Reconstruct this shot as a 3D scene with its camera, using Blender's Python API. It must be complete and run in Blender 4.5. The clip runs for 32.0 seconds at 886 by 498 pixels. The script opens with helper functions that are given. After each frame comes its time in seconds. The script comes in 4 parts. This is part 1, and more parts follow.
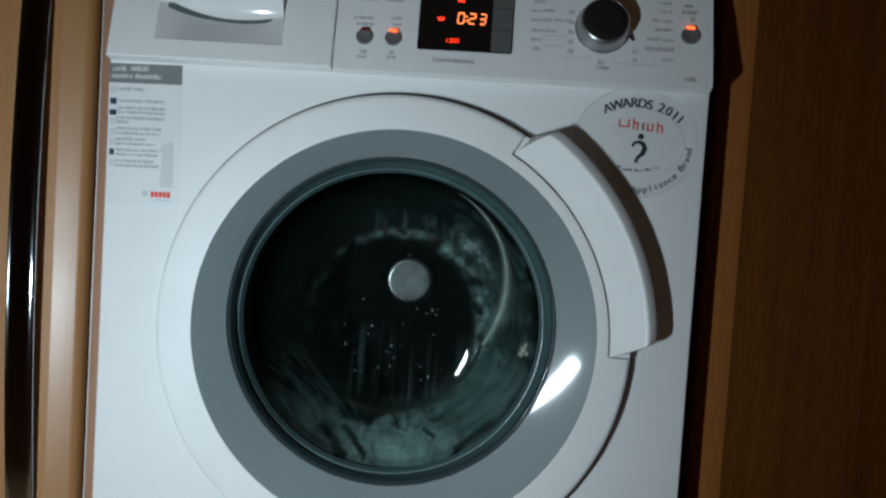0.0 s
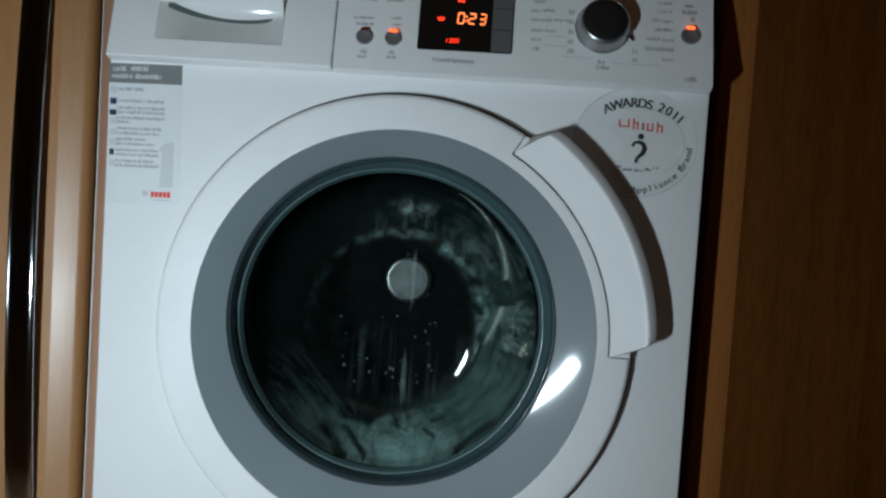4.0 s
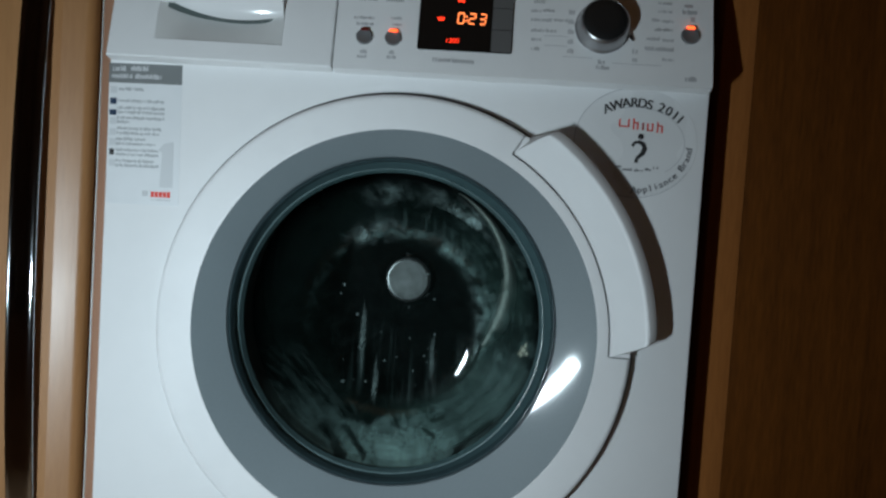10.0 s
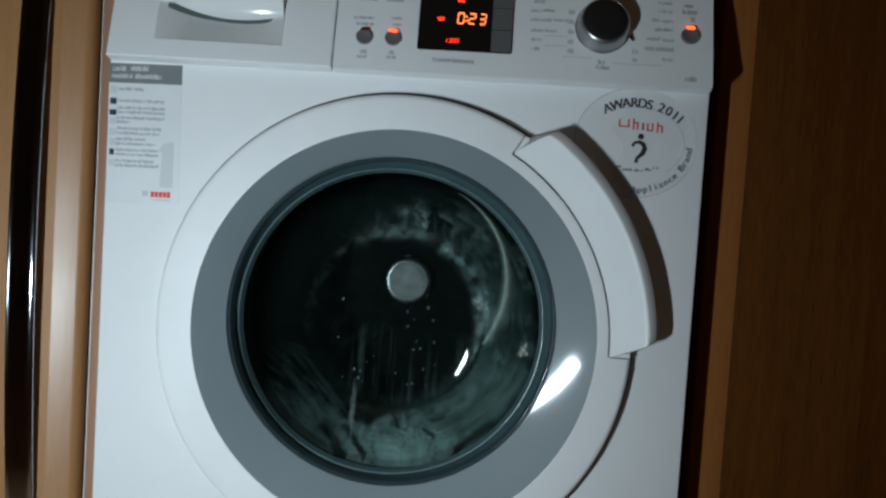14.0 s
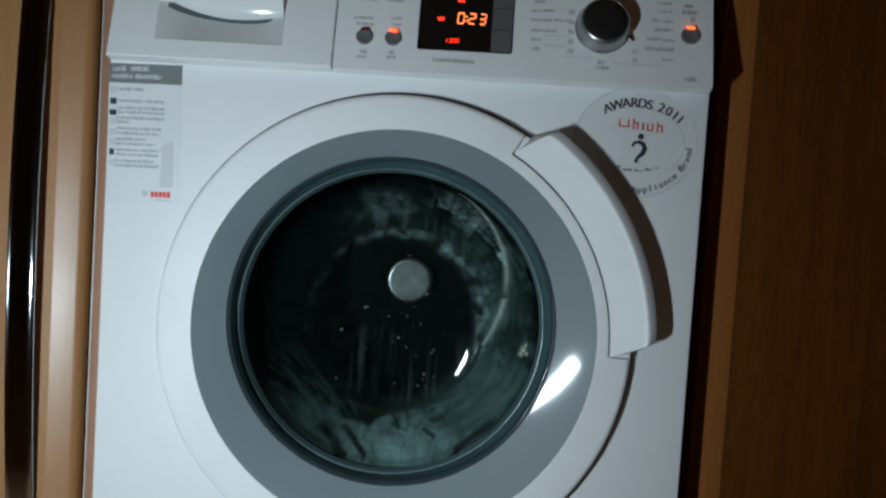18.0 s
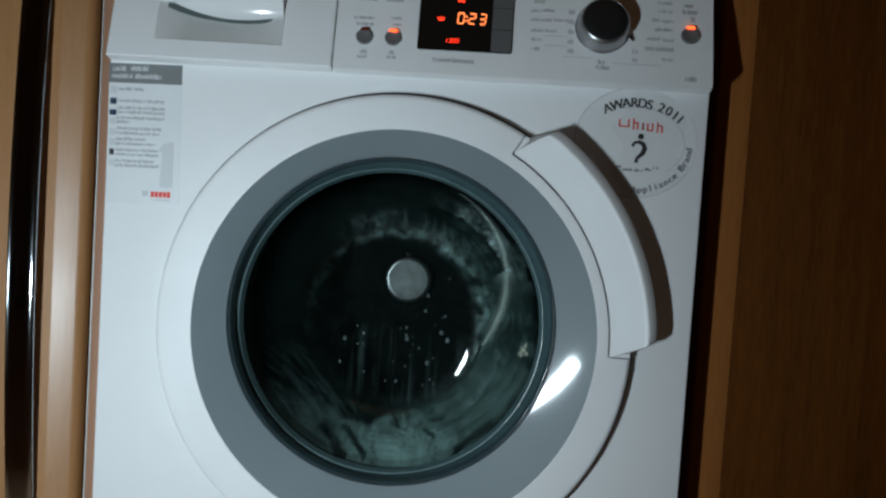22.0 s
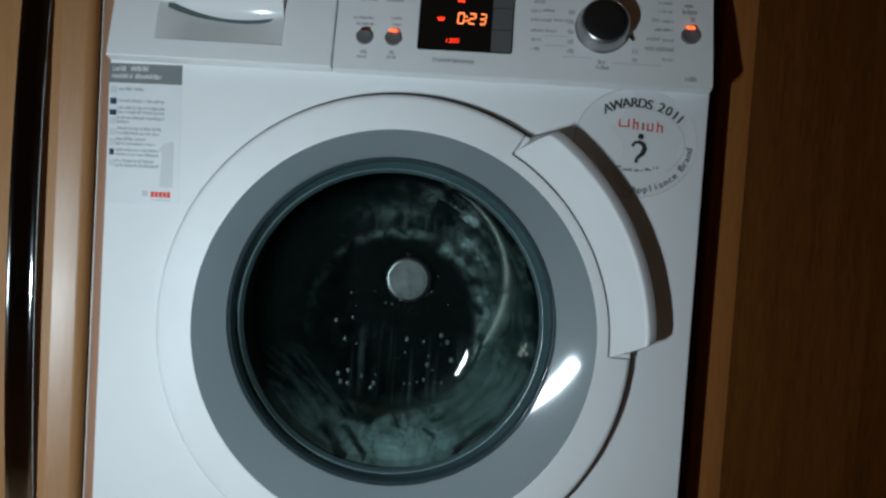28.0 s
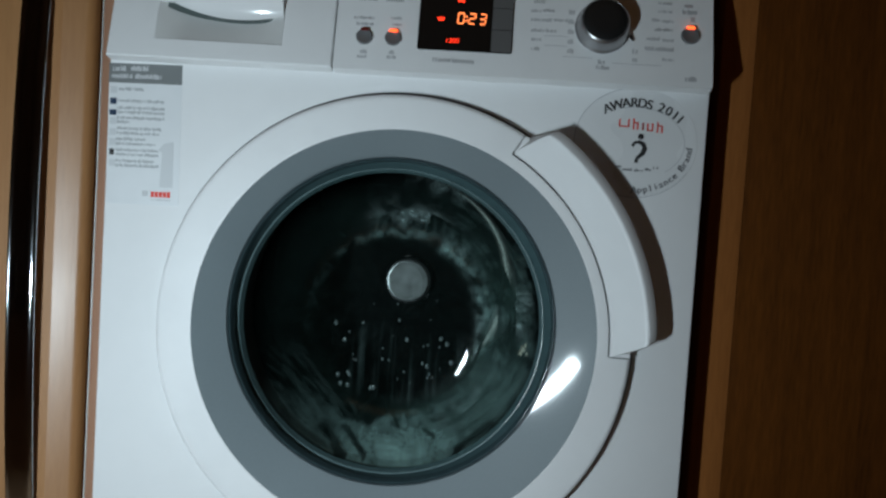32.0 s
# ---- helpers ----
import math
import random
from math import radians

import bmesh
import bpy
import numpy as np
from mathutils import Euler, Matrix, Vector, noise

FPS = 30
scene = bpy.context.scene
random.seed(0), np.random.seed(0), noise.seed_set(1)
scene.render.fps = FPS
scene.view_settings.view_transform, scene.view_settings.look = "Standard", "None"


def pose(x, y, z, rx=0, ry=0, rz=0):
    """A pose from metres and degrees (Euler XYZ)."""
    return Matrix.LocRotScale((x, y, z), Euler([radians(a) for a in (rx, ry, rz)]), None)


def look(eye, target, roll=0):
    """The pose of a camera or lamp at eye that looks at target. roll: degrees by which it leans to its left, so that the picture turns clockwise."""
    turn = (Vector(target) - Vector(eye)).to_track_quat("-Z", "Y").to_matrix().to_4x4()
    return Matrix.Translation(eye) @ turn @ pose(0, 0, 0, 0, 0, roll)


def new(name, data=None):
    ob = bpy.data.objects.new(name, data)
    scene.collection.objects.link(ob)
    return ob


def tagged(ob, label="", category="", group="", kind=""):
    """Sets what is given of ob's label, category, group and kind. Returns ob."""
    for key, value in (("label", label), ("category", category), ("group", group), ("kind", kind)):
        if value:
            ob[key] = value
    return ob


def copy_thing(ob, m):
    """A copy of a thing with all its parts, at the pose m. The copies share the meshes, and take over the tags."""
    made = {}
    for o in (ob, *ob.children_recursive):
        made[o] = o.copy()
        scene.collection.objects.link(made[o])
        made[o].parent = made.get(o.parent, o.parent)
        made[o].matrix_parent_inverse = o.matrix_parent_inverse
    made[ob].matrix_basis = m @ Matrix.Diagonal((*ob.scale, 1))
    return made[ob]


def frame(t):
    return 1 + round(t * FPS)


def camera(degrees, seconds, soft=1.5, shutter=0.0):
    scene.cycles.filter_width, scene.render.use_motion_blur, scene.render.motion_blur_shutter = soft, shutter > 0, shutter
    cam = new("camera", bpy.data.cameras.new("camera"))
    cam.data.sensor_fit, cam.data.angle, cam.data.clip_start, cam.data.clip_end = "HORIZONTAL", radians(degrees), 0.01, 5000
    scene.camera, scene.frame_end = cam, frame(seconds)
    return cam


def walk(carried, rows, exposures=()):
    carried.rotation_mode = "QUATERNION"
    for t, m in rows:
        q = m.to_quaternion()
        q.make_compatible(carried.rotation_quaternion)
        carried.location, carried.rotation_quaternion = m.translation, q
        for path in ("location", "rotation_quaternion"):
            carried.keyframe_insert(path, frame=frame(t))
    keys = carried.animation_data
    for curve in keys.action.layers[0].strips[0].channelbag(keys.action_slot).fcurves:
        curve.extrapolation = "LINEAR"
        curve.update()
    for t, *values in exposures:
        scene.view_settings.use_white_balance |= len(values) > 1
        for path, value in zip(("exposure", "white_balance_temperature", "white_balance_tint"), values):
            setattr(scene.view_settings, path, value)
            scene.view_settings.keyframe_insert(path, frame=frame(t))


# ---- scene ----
# The camera stands still on a support before the machine.
cam = camera(60, 32.0, soft=2.5)
EYE = (0.0732, -0.7650, 0.5882)
TILT, YAW, ROLL = 0.04814, 0.03375, 3.605
AIM = (EYE[0] - math.sin(YAW) * math.cos(TILT), EYE[1] + math.cos(YAW) * math.cos(TILT), EYE[2] - math.sin(TILT))
walk(cam, [(0.0, look(EYE, AIM, ROLL)), (32.0, look(EYE, AIM, ROLL))])

# ---- light ----
world = bpy.data.worlds.new("room_air")
world.use_nodes = True
world.node_tree.nodes["Background"].inputs[0].default_value = (0.02, 0.014, 0.01, 1)
world.node_tree.nodes["Background"].inputs[1].default_value = 0.2
scene.world = world

LAMP = (-0.250, -0.65, 0.408)
strip = bpy.data.lights.new("cool_lamp", "AREA")
strip.energy, strip.color = 3.95, (0.738, 0.905, 1.0)
strip.shape, strip.size, strip.size_y = "RECTANGLE", 0.021, 0.078
new("cool_lamp", strip).matrix_world = look(LAMP, (-0.14, 0.0, 0.44))

# Wide warm fill added under the ceiling, with no fixture of its own.
glow = bpy.data.lights.new("warm_fill", "AREA")
glow.energy, glow.color, glow.size = 1.55, (1.0, 0.56, 0.27), 2.0
new("warm_fill", glow).matrix_world = look((0.05, -1.5, 2.32), (0.05, -1.4, 0.0))


# ---- materials ----
def material(name, color, rough=0.5, metal=0.0, grain=0.0, scale=40.0, bump=0.0, bump_scale=300.0, coat=0.0, stretch=(1, 1, 1), wear=0.06, shine=0.5):
    """A surface with large stains, fine grain and a fine relief."""
    m = bpy.data.materials.new(name)
    m.use_nodes = True
    n, l = m.node_tree.nodes, m.node_tree.links
    p = n["Principled BSDF"]
    p.inputs["Metallic"].default_value = metal
    p.inputs["Coat Weight"].default_value = coat
    p.inputs["Specular IOR Level"].default_value = shine
    p.inputs["Coat Roughness"].default_value = 0.05
    tc = n.new("ShaderNodeTexCoord")
    mp = n.new("ShaderNodeMapping")
    mp.inputs["Scale"].default_value = stretch
    l.new(tc.outputs["Object"], mp.inputs[0])
    fine, large = n.new("ShaderNodeTexNoise"), n.new("ShaderNodeTexNoise")
    fine.inputs["Scale"].default_value, fine.inputs["Detail"].default_value = scale, 6
    large.inputs["Scale"].default_value, large.inputs["Detail"].default_value = 7, 3
    l.new(mp.outputs[0], fine.inputs[0])
    l.new(tc.outputs["Object"], large.inputs[0])
    hsv = n.new("ShaderNodeHueSaturation")
    hsv.inputs["Color"].default_value = (*color, 1)
    r1 = n.new("ShaderNodeMapRange")
    r1.inputs["From Min"].default_value, r1.inputs["From Max"].default_value = 0.3, 0.7
    r1.inputs["To Min"].default_value, r1.inputs["To Max"].default_value = 1 - grain, 1 + grain
    r2 = n.new("ShaderNodeMapRange")
    r2.inputs["From Min"].default_value, r2.inputs["From Max"].default_value = 0.3, 0.7
    r2.inputs["To Min"].default_value, r2.inputs["To Max"].default_value = 1 - wear, 1 + wear
    mul = n.new("ShaderNodeMath")
    mul.operation = "MULTIPLY"
    l.new(fine.outputs[0], r1.inputs[0]), l.new(large.outputs[0], r2.inputs[0])
    l.new(r1.outputs[0], mul.inputs[0]), l.new(r2.outputs[0], mul.inputs[1])
    l.new(mul.outputs[0], hsv.inputs["Value"])
    l.new(hsv.outputs[0], p.inputs["Base Color"])
    rr = n.new("ShaderNodeMapRange")
    rr.inputs["To Min"].default_value, rr.inputs["To Max"].default_value = max(0.02, rough * 0.8), min(1, rough * 1.2)
    l.new(large.outputs[0], rr.inputs[0])
    l.new(rr.outputs[0], p.inputs["Roughness"])
    if bump:
        bt, b = n.new("ShaderNodeTexNoise"), n.new("ShaderNodeBump")
        bt.inputs["Scale"].default_value = bump_scale
        b.inputs["Strength"].default_value, b.inputs["Distance"].default_value = bump, 0.001
        l.new(mp.outputs[0], bt.inputs[0])
        l.new(bt.outputs[0], b.inputs["Height"])
        l.new(b.outputs[0], p.inputs["Normal"])
    return m


def wood(name, light, dark, rough=0.4, shine=0.25):
    """Wood with long upright grain, bands and pores."""
    m = material(name, light, rough, bump=0.12, bump_scale=60, stretch=(12, 12, 0.5))
    n, l = m.node_tree.nodes, m.node_tree.links
    p = n["Principled BSDF"]
    p.inputs["Specular IOR Level"].default_value = shine
    tc = n.new("ShaderNodeTexCoord")
    mix = n.new("ShaderNodeMix")
    mix.data_type = "RGBA"
    mix.inputs[6].default_value, mix.inputs[7].default_value = (*light, 1), (*dark, 1)
    total = None
    for sx, sz, detail, share in ((11, 0.5, 3, 0.85), (70, 2.2, 5, 0.6), (330, 40, 3, 0.6)):
        mp, t = n.new("ShaderNodeMapping"), n.new("ShaderNodeTexNoise")
        mp.inputs["Scale"].default_value = (sx, sx, sz)
        t.inputs["Scale"].default_value, t.inputs["Detail"].default_value = 1.0, detail
        t.inputs["Distortion"].default_value = 0.4
        l.new(tc.outputs["Object"], mp.inputs[0]), l.new(mp.outputs[0], t.inputs[0])
        k = n.new("ShaderNodeMath")
        k.operation = "MULTIPLY_ADD"
        k.inputs[1].default_value = share
        k.inputs[2].default_value = -0.52
        l.new(t.outputs[0], k.inputs[0])
        if total:
            l.new(total.outputs[0], k.inputs[2])
        total = k
    l.new(total.outputs[0], mix.inputs[0])
    l.new(mix.outputs[2], p.inputs["Base Color"])
    return m


def glow_material(name, color, strength):
    m = material(name, (0.05, 0.01, 0.01), 0.3)
    p = m.node_tree.nodes["Principled BSDF"]
    p.inputs["Emission Color"].default_value = (*color, 1)
    p.inputs["Emission Strength"].default_value = strength
    return m


def clear_glass(name, tint, rough=0.015):
    """Clear glass: it lets light straight through and mirrors it more at a flat angle."""
    m = bpy.data.materials.new(name)
    m.use_nodes = True
    n, l = m.node_tree.nodes, m.node_tree.links
    n.remove(n["Principled BSDF"])
    t, g, w, pw, sc, x = (n.new(k) for k in ("ShaderNodeBsdfTransparent", "ShaderNodeBsdfGlossy", "ShaderNodeLayerWeight", "ShaderNodeMath", "ShaderNodeMath", "ShaderNodeMixShader"))
    t.inputs[0].default_value = (*tint, 1)
    g.inputs["Roughness"].default_value = rough
    w.inputs["Blend"].default_value = 0.5
    pw.operation, pw.inputs[1].default_value = "POWER", 5.0
    sc.operation, sc.inputs[1].default_value, sc.inputs[2].default_value = "MULTIPLY_ADD", 0.6, 0.02
    l.new(w.outputs["Facing"], pw.inputs[0]), l.new(pw.outputs[0], sc.inputs[0])
    l.new(sc.outputs[0], x.inputs[0]), l.new(t.outputs[0], x.inputs[1]), l.new(g.outputs[0], x.inputs[2])
    l.new(x.outputs[0], n["Material Output"].inputs[0])
    return m


def suds_material(name, color, gain, breakup=0.35, bubbles=240.0, rough=0.35):
    """Thin soap film: the mesh's own cover says how thick it lies, bubbles break it up."""
    m = bpy.data.materials.new(name)
    m.use_nodes = True
    n, l = m.node_tree.nodes, m.node_tree.links
    p = n["Principled BSDF"]
    p.inputs["Base Color"].default_value = (*color, 1)
    p.inputs["Roughness"].default_value = rough
    tr, x, tc = n.new("ShaderNodeBsdfTransparent"), n.new("ShaderNodeMixShader"), n.new("ShaderNodeTexCoord")
    a = n.new("ShaderNodeAttribute")
    a.attribute_name = "cover"
    value = a.outputs["Fac"]
    for scale, share in ((bubbles, breakup), (bubbles * 3.1, breakup * 0.8)):
        t, r, k = (n.new(k) for k in ("ShaderNodeTexNoise", "ShaderNodeMapRange", "ShaderNodeMath"))
        t.inputs["Scale"].default_value, t.inputs["Detail"].default_value, t.inputs["Roughness"].default_value = scale, 4, 0.6
        r.inputs["From Min"].default_value, r.inputs["From Max"].default_value = 0.34, 0.66
        r.inputs["To Min"].default_value, r.inputs["To Max"].default_value = 1 - share, 1 + share
        k.operation = "MULTIPLY"
        l.new(tc.outputs["Object"], t.inputs[0]), l.new(t.outputs[0], r.inputs[0])
        l.new(value, k.inputs[0]), l.new(r.outputs[0], k.inputs[1])
        value = k.outputs[0]
    g = n.new("ShaderNodeMath")
    g.operation, g.inputs[1].default_value, g.use_clamp = "MULTIPLY", gain, True
    l.new(value, g.inputs[0])
    l.new(g.outputs[0], x.inputs[0]), l.new(tr.outputs[0], x.inputs[1]), l.new(p.outputs[0], x.inputs[2])
    l.new(x.outputs[0], n["Material Output"].inputs[0])
    return m


ENAMEL = material("white_enamel", (0.80, 0.80, 0.80), 0.32, grain=0.01, bump=0.03, bump_scale=160, coat=0.1, wear=0.015, shine=0.3)
PLASTIC = material("white_plastic", (0.78, 0.78, 0.78), 0.38, grain=0.015, bump=0.04, bump_scale=500, wear=0.02, shine=0.25)
CUP = material("shaded_cup_plastic", (0.60, 0.60, 0.59), 0.45, grain=0.02)
LIP = material("glossy_white_plastic", (0.80, 0.80, 0.80), 0.14, grain=0.01, coat=0.4, wear=0.02)
SHADEGREY = material("lip_shade_grey", (0.10, 0.125, 0.12), 0.6)
SILVER = material("silver_paint", (0.170, 0.203, 0.216), 0.42, grain=0.05, scale=900, coat=0.42, wear=0.05, shine=0.2)
SILVER.node_tree.nodes["Principled BSDF"].inputs["Coat Roughness"].default_value = 0.05
DARK = material("dark_gap", (0.02, 0.014, 0.012), 0.7)
RUBBER = material("grey_rubber", (0.05, 0.055, 0.055), 0.55, grain=0.1, bump=0.1)
WALLGLASS = material("smoked_glass_wall", (0.052, 0.092, 0.098), 0.35, shine=0.2, grain=0.1, scale=90, wear=0.12)
BEAD = material("smoked_glass_edge", (0.040, 0.066, 0.073), 0.14, shine=0.45, grain=0.1, scale=120)
JOINT = material("grey_joint", (0.13, 0.13, 0.135), 0.6)
LIPGLASS = material("pale_glass_lip", (0.088, 0.142, 0.148), 0.20, shine=0.6, grain=0.1, scale=90, wear=0.15)
RIM = material("smoked_rim", (0.036, 0.054, 0.060), 0.55, shine=0.1)
# Drum steel near black: the shade inside the drum is in this colour.
SHADESTEEL = material("shaded_drum_steel", (0.0032, 0.0042, 0.0042), 0.6, grain=0.15, scale=80, bump=0.1, wear=0.2, shine=0.01)
ARCSTEEL = material("glint_arc_steel", (0.20, 0.21, 0.19), 0.52, metal=1.0, grain=0.15, scale=80, bump=0.1, wear=0.15)
EDGESTEEL = material("polished_hub_edge", (0.10, 0.10, 0.10), 0.22, metal=0.9, grain=0.15, scale=90, bump=0.05)
HUBSTEEL = material("hub_steel", (0.27, 0.275, 0.27), 0.55, metal=0.0, grain=0.3, scale=60, bump=0.1)
CHROME = material("chrome", (0.62, 0.63, 0.64), 0.07, metal=1.0, wear=0.04)
KNOBGREY = material("satin_knob", (0.42, 0.42, 0.43), 0.28, metal=0.9, grain=0.03)
BLACK = material("black_gloss", (0.006, 0.006, 0.006), 0.2, coat=0.0, shine=0.2)
CAPBLACK = material("cap_black", (0.012, 0.012, 0.012), 0.45, shine=0.3)
GREYKEY = material("grey_touch_key", (0.11, 0.11, 0.11), 0.4)
BUTTON = material("grey_button", (0.16, 0.16, 0.165), 0.3, metal=0.2)
INK = material("grey_print", (0.46, 0.46, 0.47), 0.6)
DARKINK = material("dark_grey_print", (0.20, 0.20, 0.21), 0.6)
PALEINK = material("pale_print", (0.53, 0.53, 0.54), 0.6)
BLACKINK = material("black_print", (0.02, 0.02, 0.02), 0.6)
REDINK = material("red_print", (0.75, 0.05, 0.03), 0.6)
BLUEINK = material("blue_print", (0.014, 0.035, 0.075), 0.6)
PAPER = material("label_paper", (0.72, 0.73, 0.74), 0.5, grain=0.02)
FILM = material("award_film", (0.73, 0.73, 0.73), 0.28, grain=0.01)
FAINTINK = material("faint_print", (0.60, 0.61, 0.62), 0.6)
LABELINK = material("label_print", (0.42, 0.43, 0.44), 0.6)
LABELGREY = material("label_grey", (0.19, 0.20, 0.20), 0.5)
OAK = wood("oak_veneer", (0.44, 0.222, 0.086), (0.29, 0.124, 0.040), 0.43, 1.0)
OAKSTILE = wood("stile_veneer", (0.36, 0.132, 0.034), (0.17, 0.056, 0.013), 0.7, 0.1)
# Dark wood, toned down further for the light falling off to the right.
OAKDARK = wood("dimmed_veneer", (0.150, 0.046, 0.0068), (0.024, 0.0070, 0.0011), 0.7, 0.06)
EDGEWHITE = material("pale_edging", (0.75, 0.74, 0.70), 0.4)
EDGEBROWN = wood("edge_veneer", (0.42, 0.24, 0.15), (0.30, 0.15, 0.10))
PLASTER = material("warm_plaster", (0.14, 0.095, 0.065), 0.8, grain=0.03, bump=0.2)
CEILING = material("ceiling_paint", (0.6, 0.52, 0.42), 0.85, grain=0.02)
FLOORING = material("brown_floor", (0.22, 0.13, 0.07), 0.5, grain=0.15, scale=20)
REDGLOW = glow_material("red_segments", (1.0, 0.035, 0.01), 2.2)
FIGUREGLOW = glow_material("figure_segments", (1.0, 0.23, 0.065), 3.0)
HOTGLOW = glow_material("orange_segments", (1.0, 0.10, 0.022), 3.2)
DIMRED = glow_material("dim_red_lamp", (1.0, 0.03, 0.02), 0.03)
GLASS = clear_glass("door_glass", (0.88, 0.945, 0.935))
FOAM = suds_material("suds_film", (0.46, 0.66, 0.635), 0.40, 0.20, 170.0)
HAZE = suds_material("soap_haze", (0.35, 0.59, 0.52), 0.055, 0.3, 60.0)
CLUMP = suds_material("suds_splash", (0.66, 0.78, 0.77), 0.38, 0.5, 190.0)
WISP = suds_material("suds_wisp", (0.62, 0.76, 0.74), 0.16, 0.5, 160.0)
TRICKLE = suds_material("soapy_trickle", (0.66, 0.80, 0.78), 0.10, 0.6, 150.0)
CREAMGLINT = suds_material("cream_glint", (0.95, 0.88, 0.70), 0.50, 0.4, 260.0, 0.2)
DROP = material("suds_drop", (0.115, 0.135, 0.135), 0.3, coat=0.3)


# ---- building helpers ----
def part(name, bm, mat, parent=None, label="", at=None, smooth=True):
    """Links a bmesh as one mesh object, under a thing or part where one is given. at: its own origin in the world."""
    me = bpy.data.meshes.new(name)
    if at is not None:
        bmesh.ops.translate(bm, verts=bm.verts, vec=-Vector(at))
    bmesh.ops.recalc_face_normals(bm, faces=bm.faces)
    bm.to_mesh(me)
    bm.free()
    for m in mat if isinstance(mat, (list, tuple)) else (mat,):
        me.materials.append(m)
    if smooth:
        me.shade_smooth()
        me.set_sharp_from_angle(angle=radians(38))
    ob = new(name, me)
    if parent is not None:
        ob.parent = parent
    base = Vector((0, 0, 0))
    p = parent
    while p is not None:
        base += p.location
        p = p.parent
    ob.location = (Vector(at) if at is not None else Vector((0, 0, 0))) - base
    if label:
        ob["label"] = label
    return ob


def thing(name, at, label, category, group="", kind=""):
    ob = new(name)
    ob.location = at
    return tagged(ob, label, category, group, kind)


def box(bm, x0, x1, y0, y1, z0, z1, bevel=0.0, seg=2, m=None):
    r = bmesh.ops.create_cube(bm, size=1, matrix=Matrix.Translation(((x0 + x1) / 2, (y0 + y1) / 2, (z0 + z1) / 2)) @ Matrix.Diagonal((x1 - x0, y1 - y0, z1 - z0, 1)))
    vs = r["verts"]
    if bevel:
        es = list({e for v in vs for e in v.link_edges})
        out = bmesh.ops.bevel(bm, geom=es, offset=bevel, segments=seg, profile=0.5, affect="EDGES", clamp_overlap=True)
        vs = list({v for f in out["faces"] for v in f.verts} | {v for v in vs if v.is_valid})
    if m is not None:
        bmesh.ops.transform(bm, matrix=m, verts=vs)
    return bm


def rings(bm, loops, closed=True, cap=()):
    """Joins rows of points into a skin. cap: which ends are closed by a face."""
    vs = [[bm.verts.new(p) for p in row] for row in loops]
    for a, b in zip(vs, vs[1:]):
        k = len(a)
        for i in range(k if closed else k - 1):
            bm.faces.new((a[i], a[(i + 1) % k], b[(i + 1) % k], b[i]))
    for e in cap:
        bm.faces.new(vs[e])
    return bm


def circle(r, y, c=(0.0, 0.0), n=96, a0=0.0, a1=360.0, full=True):
    k = n if full else n + 1
    return [(c[0] + r * math.cos(radians(a0 + (a1 - a0) * i / n)), y, c[1] + r * math.sin(radians(a0 + (a1 - a0) * i / n))) for i in range(k)]


def lathe(profile, n=96, cap=()):
    """profile: rows of radius, depth and centre, round an axis that runs into the machine."""
    return rings(bmesh.new(), [circle(r, y, c, n) for r, y, c in profile], True, cap)


def sector(profile, a0, a1, n=48, c=(0, 0), inner=None):
    """A closed profile of radius and depth swept from a0 to a1 degrees. inner: the middle of its inner edge, if another."""
    rows = []
    for i in range(n + 1):
        a = radians(a0 + (a1 - a0) * i / n)
        row = []
        for r, y in profile:
            m = inner if inner and r < 0.2060 else c
            row.append((m[0] + r * math.cos(a), y, m[1] + r * math.sin(a)))
        rows.append(row)
    return rings(bmesh.new(), rows, True, (0, -1))


def slab(bm, points, n0, n1, m):
    """An outline in a plane, pulled out from n0 to n1."""
    a = [bm.verts.new(m @ Vector((u, v, n0))) for u, v in points]
    b = [bm.verts.new(m @ Vector((u, v, n1))) for u, v in points]
    k = len(a)
    bm.faces.new(a), bm.faces.new(b)
    for i in range(k):
        bm.faces.new((a[i], a[(i + 1) % k], b[(i + 1) % k], b[i]))
    return bm


def rect(u0, u1, v0, v1):
    return [(u0, v0), (u1, v0), (u1, v1), (u0, v1)]


def rounded(u0, u1, v0, v1, r, n=5):
    out = []
    for cu, cv, a in ((u1 - r, v0 + r, -90), (u1 - r, v1 - r, 0), (u0 + r, v1 - r, 90), (u0 + r, v0 + r, 180)):
        out += [(cu + r * math.cos(radians(a + 90 * i / n)), cv + r * math.sin(radians(a + 90 * i / n))) for i in range(n + 1)]
    return out


def oval(cu, cv, ru, rv=None, n=40):
    rv = ru if rv is None else rv
    return [(cu + ru * math.cos(2 * math.pi * i / n), cv + rv * math.sin(2 * math.pi * i / n)) for i in range(n)]


def letters(bm, text, size, m):
    """Adds flat letters of the built-in font, set upright from the origin of m."""
    cu = bpy.data.curves.new("letters", "FONT")
    cu.body, cu.size, cu.extrude, cu.align_x = text, size, 0.00006, "CENTER"
    ob = new("letters", cu)
    me = bpy.data.meshes.new_from_object(ob.evaluated_get(bpy.context.evaluated_depsgraph_get()))
    me.transform(m)
    bm.from_mesh(me)
    bpy.data.objects.remove(ob), bpy.data.curves.remove(cu), bpy.data.meshes.remove(me)
    return bm


# Planes in which things lie: x, up along the plane, and out of it.
FRONT = Matrix(((1, 0, 0, 0), (0, 0, -1, 0), (0, 1, 0, 0), (0, 0, 0, 1)))
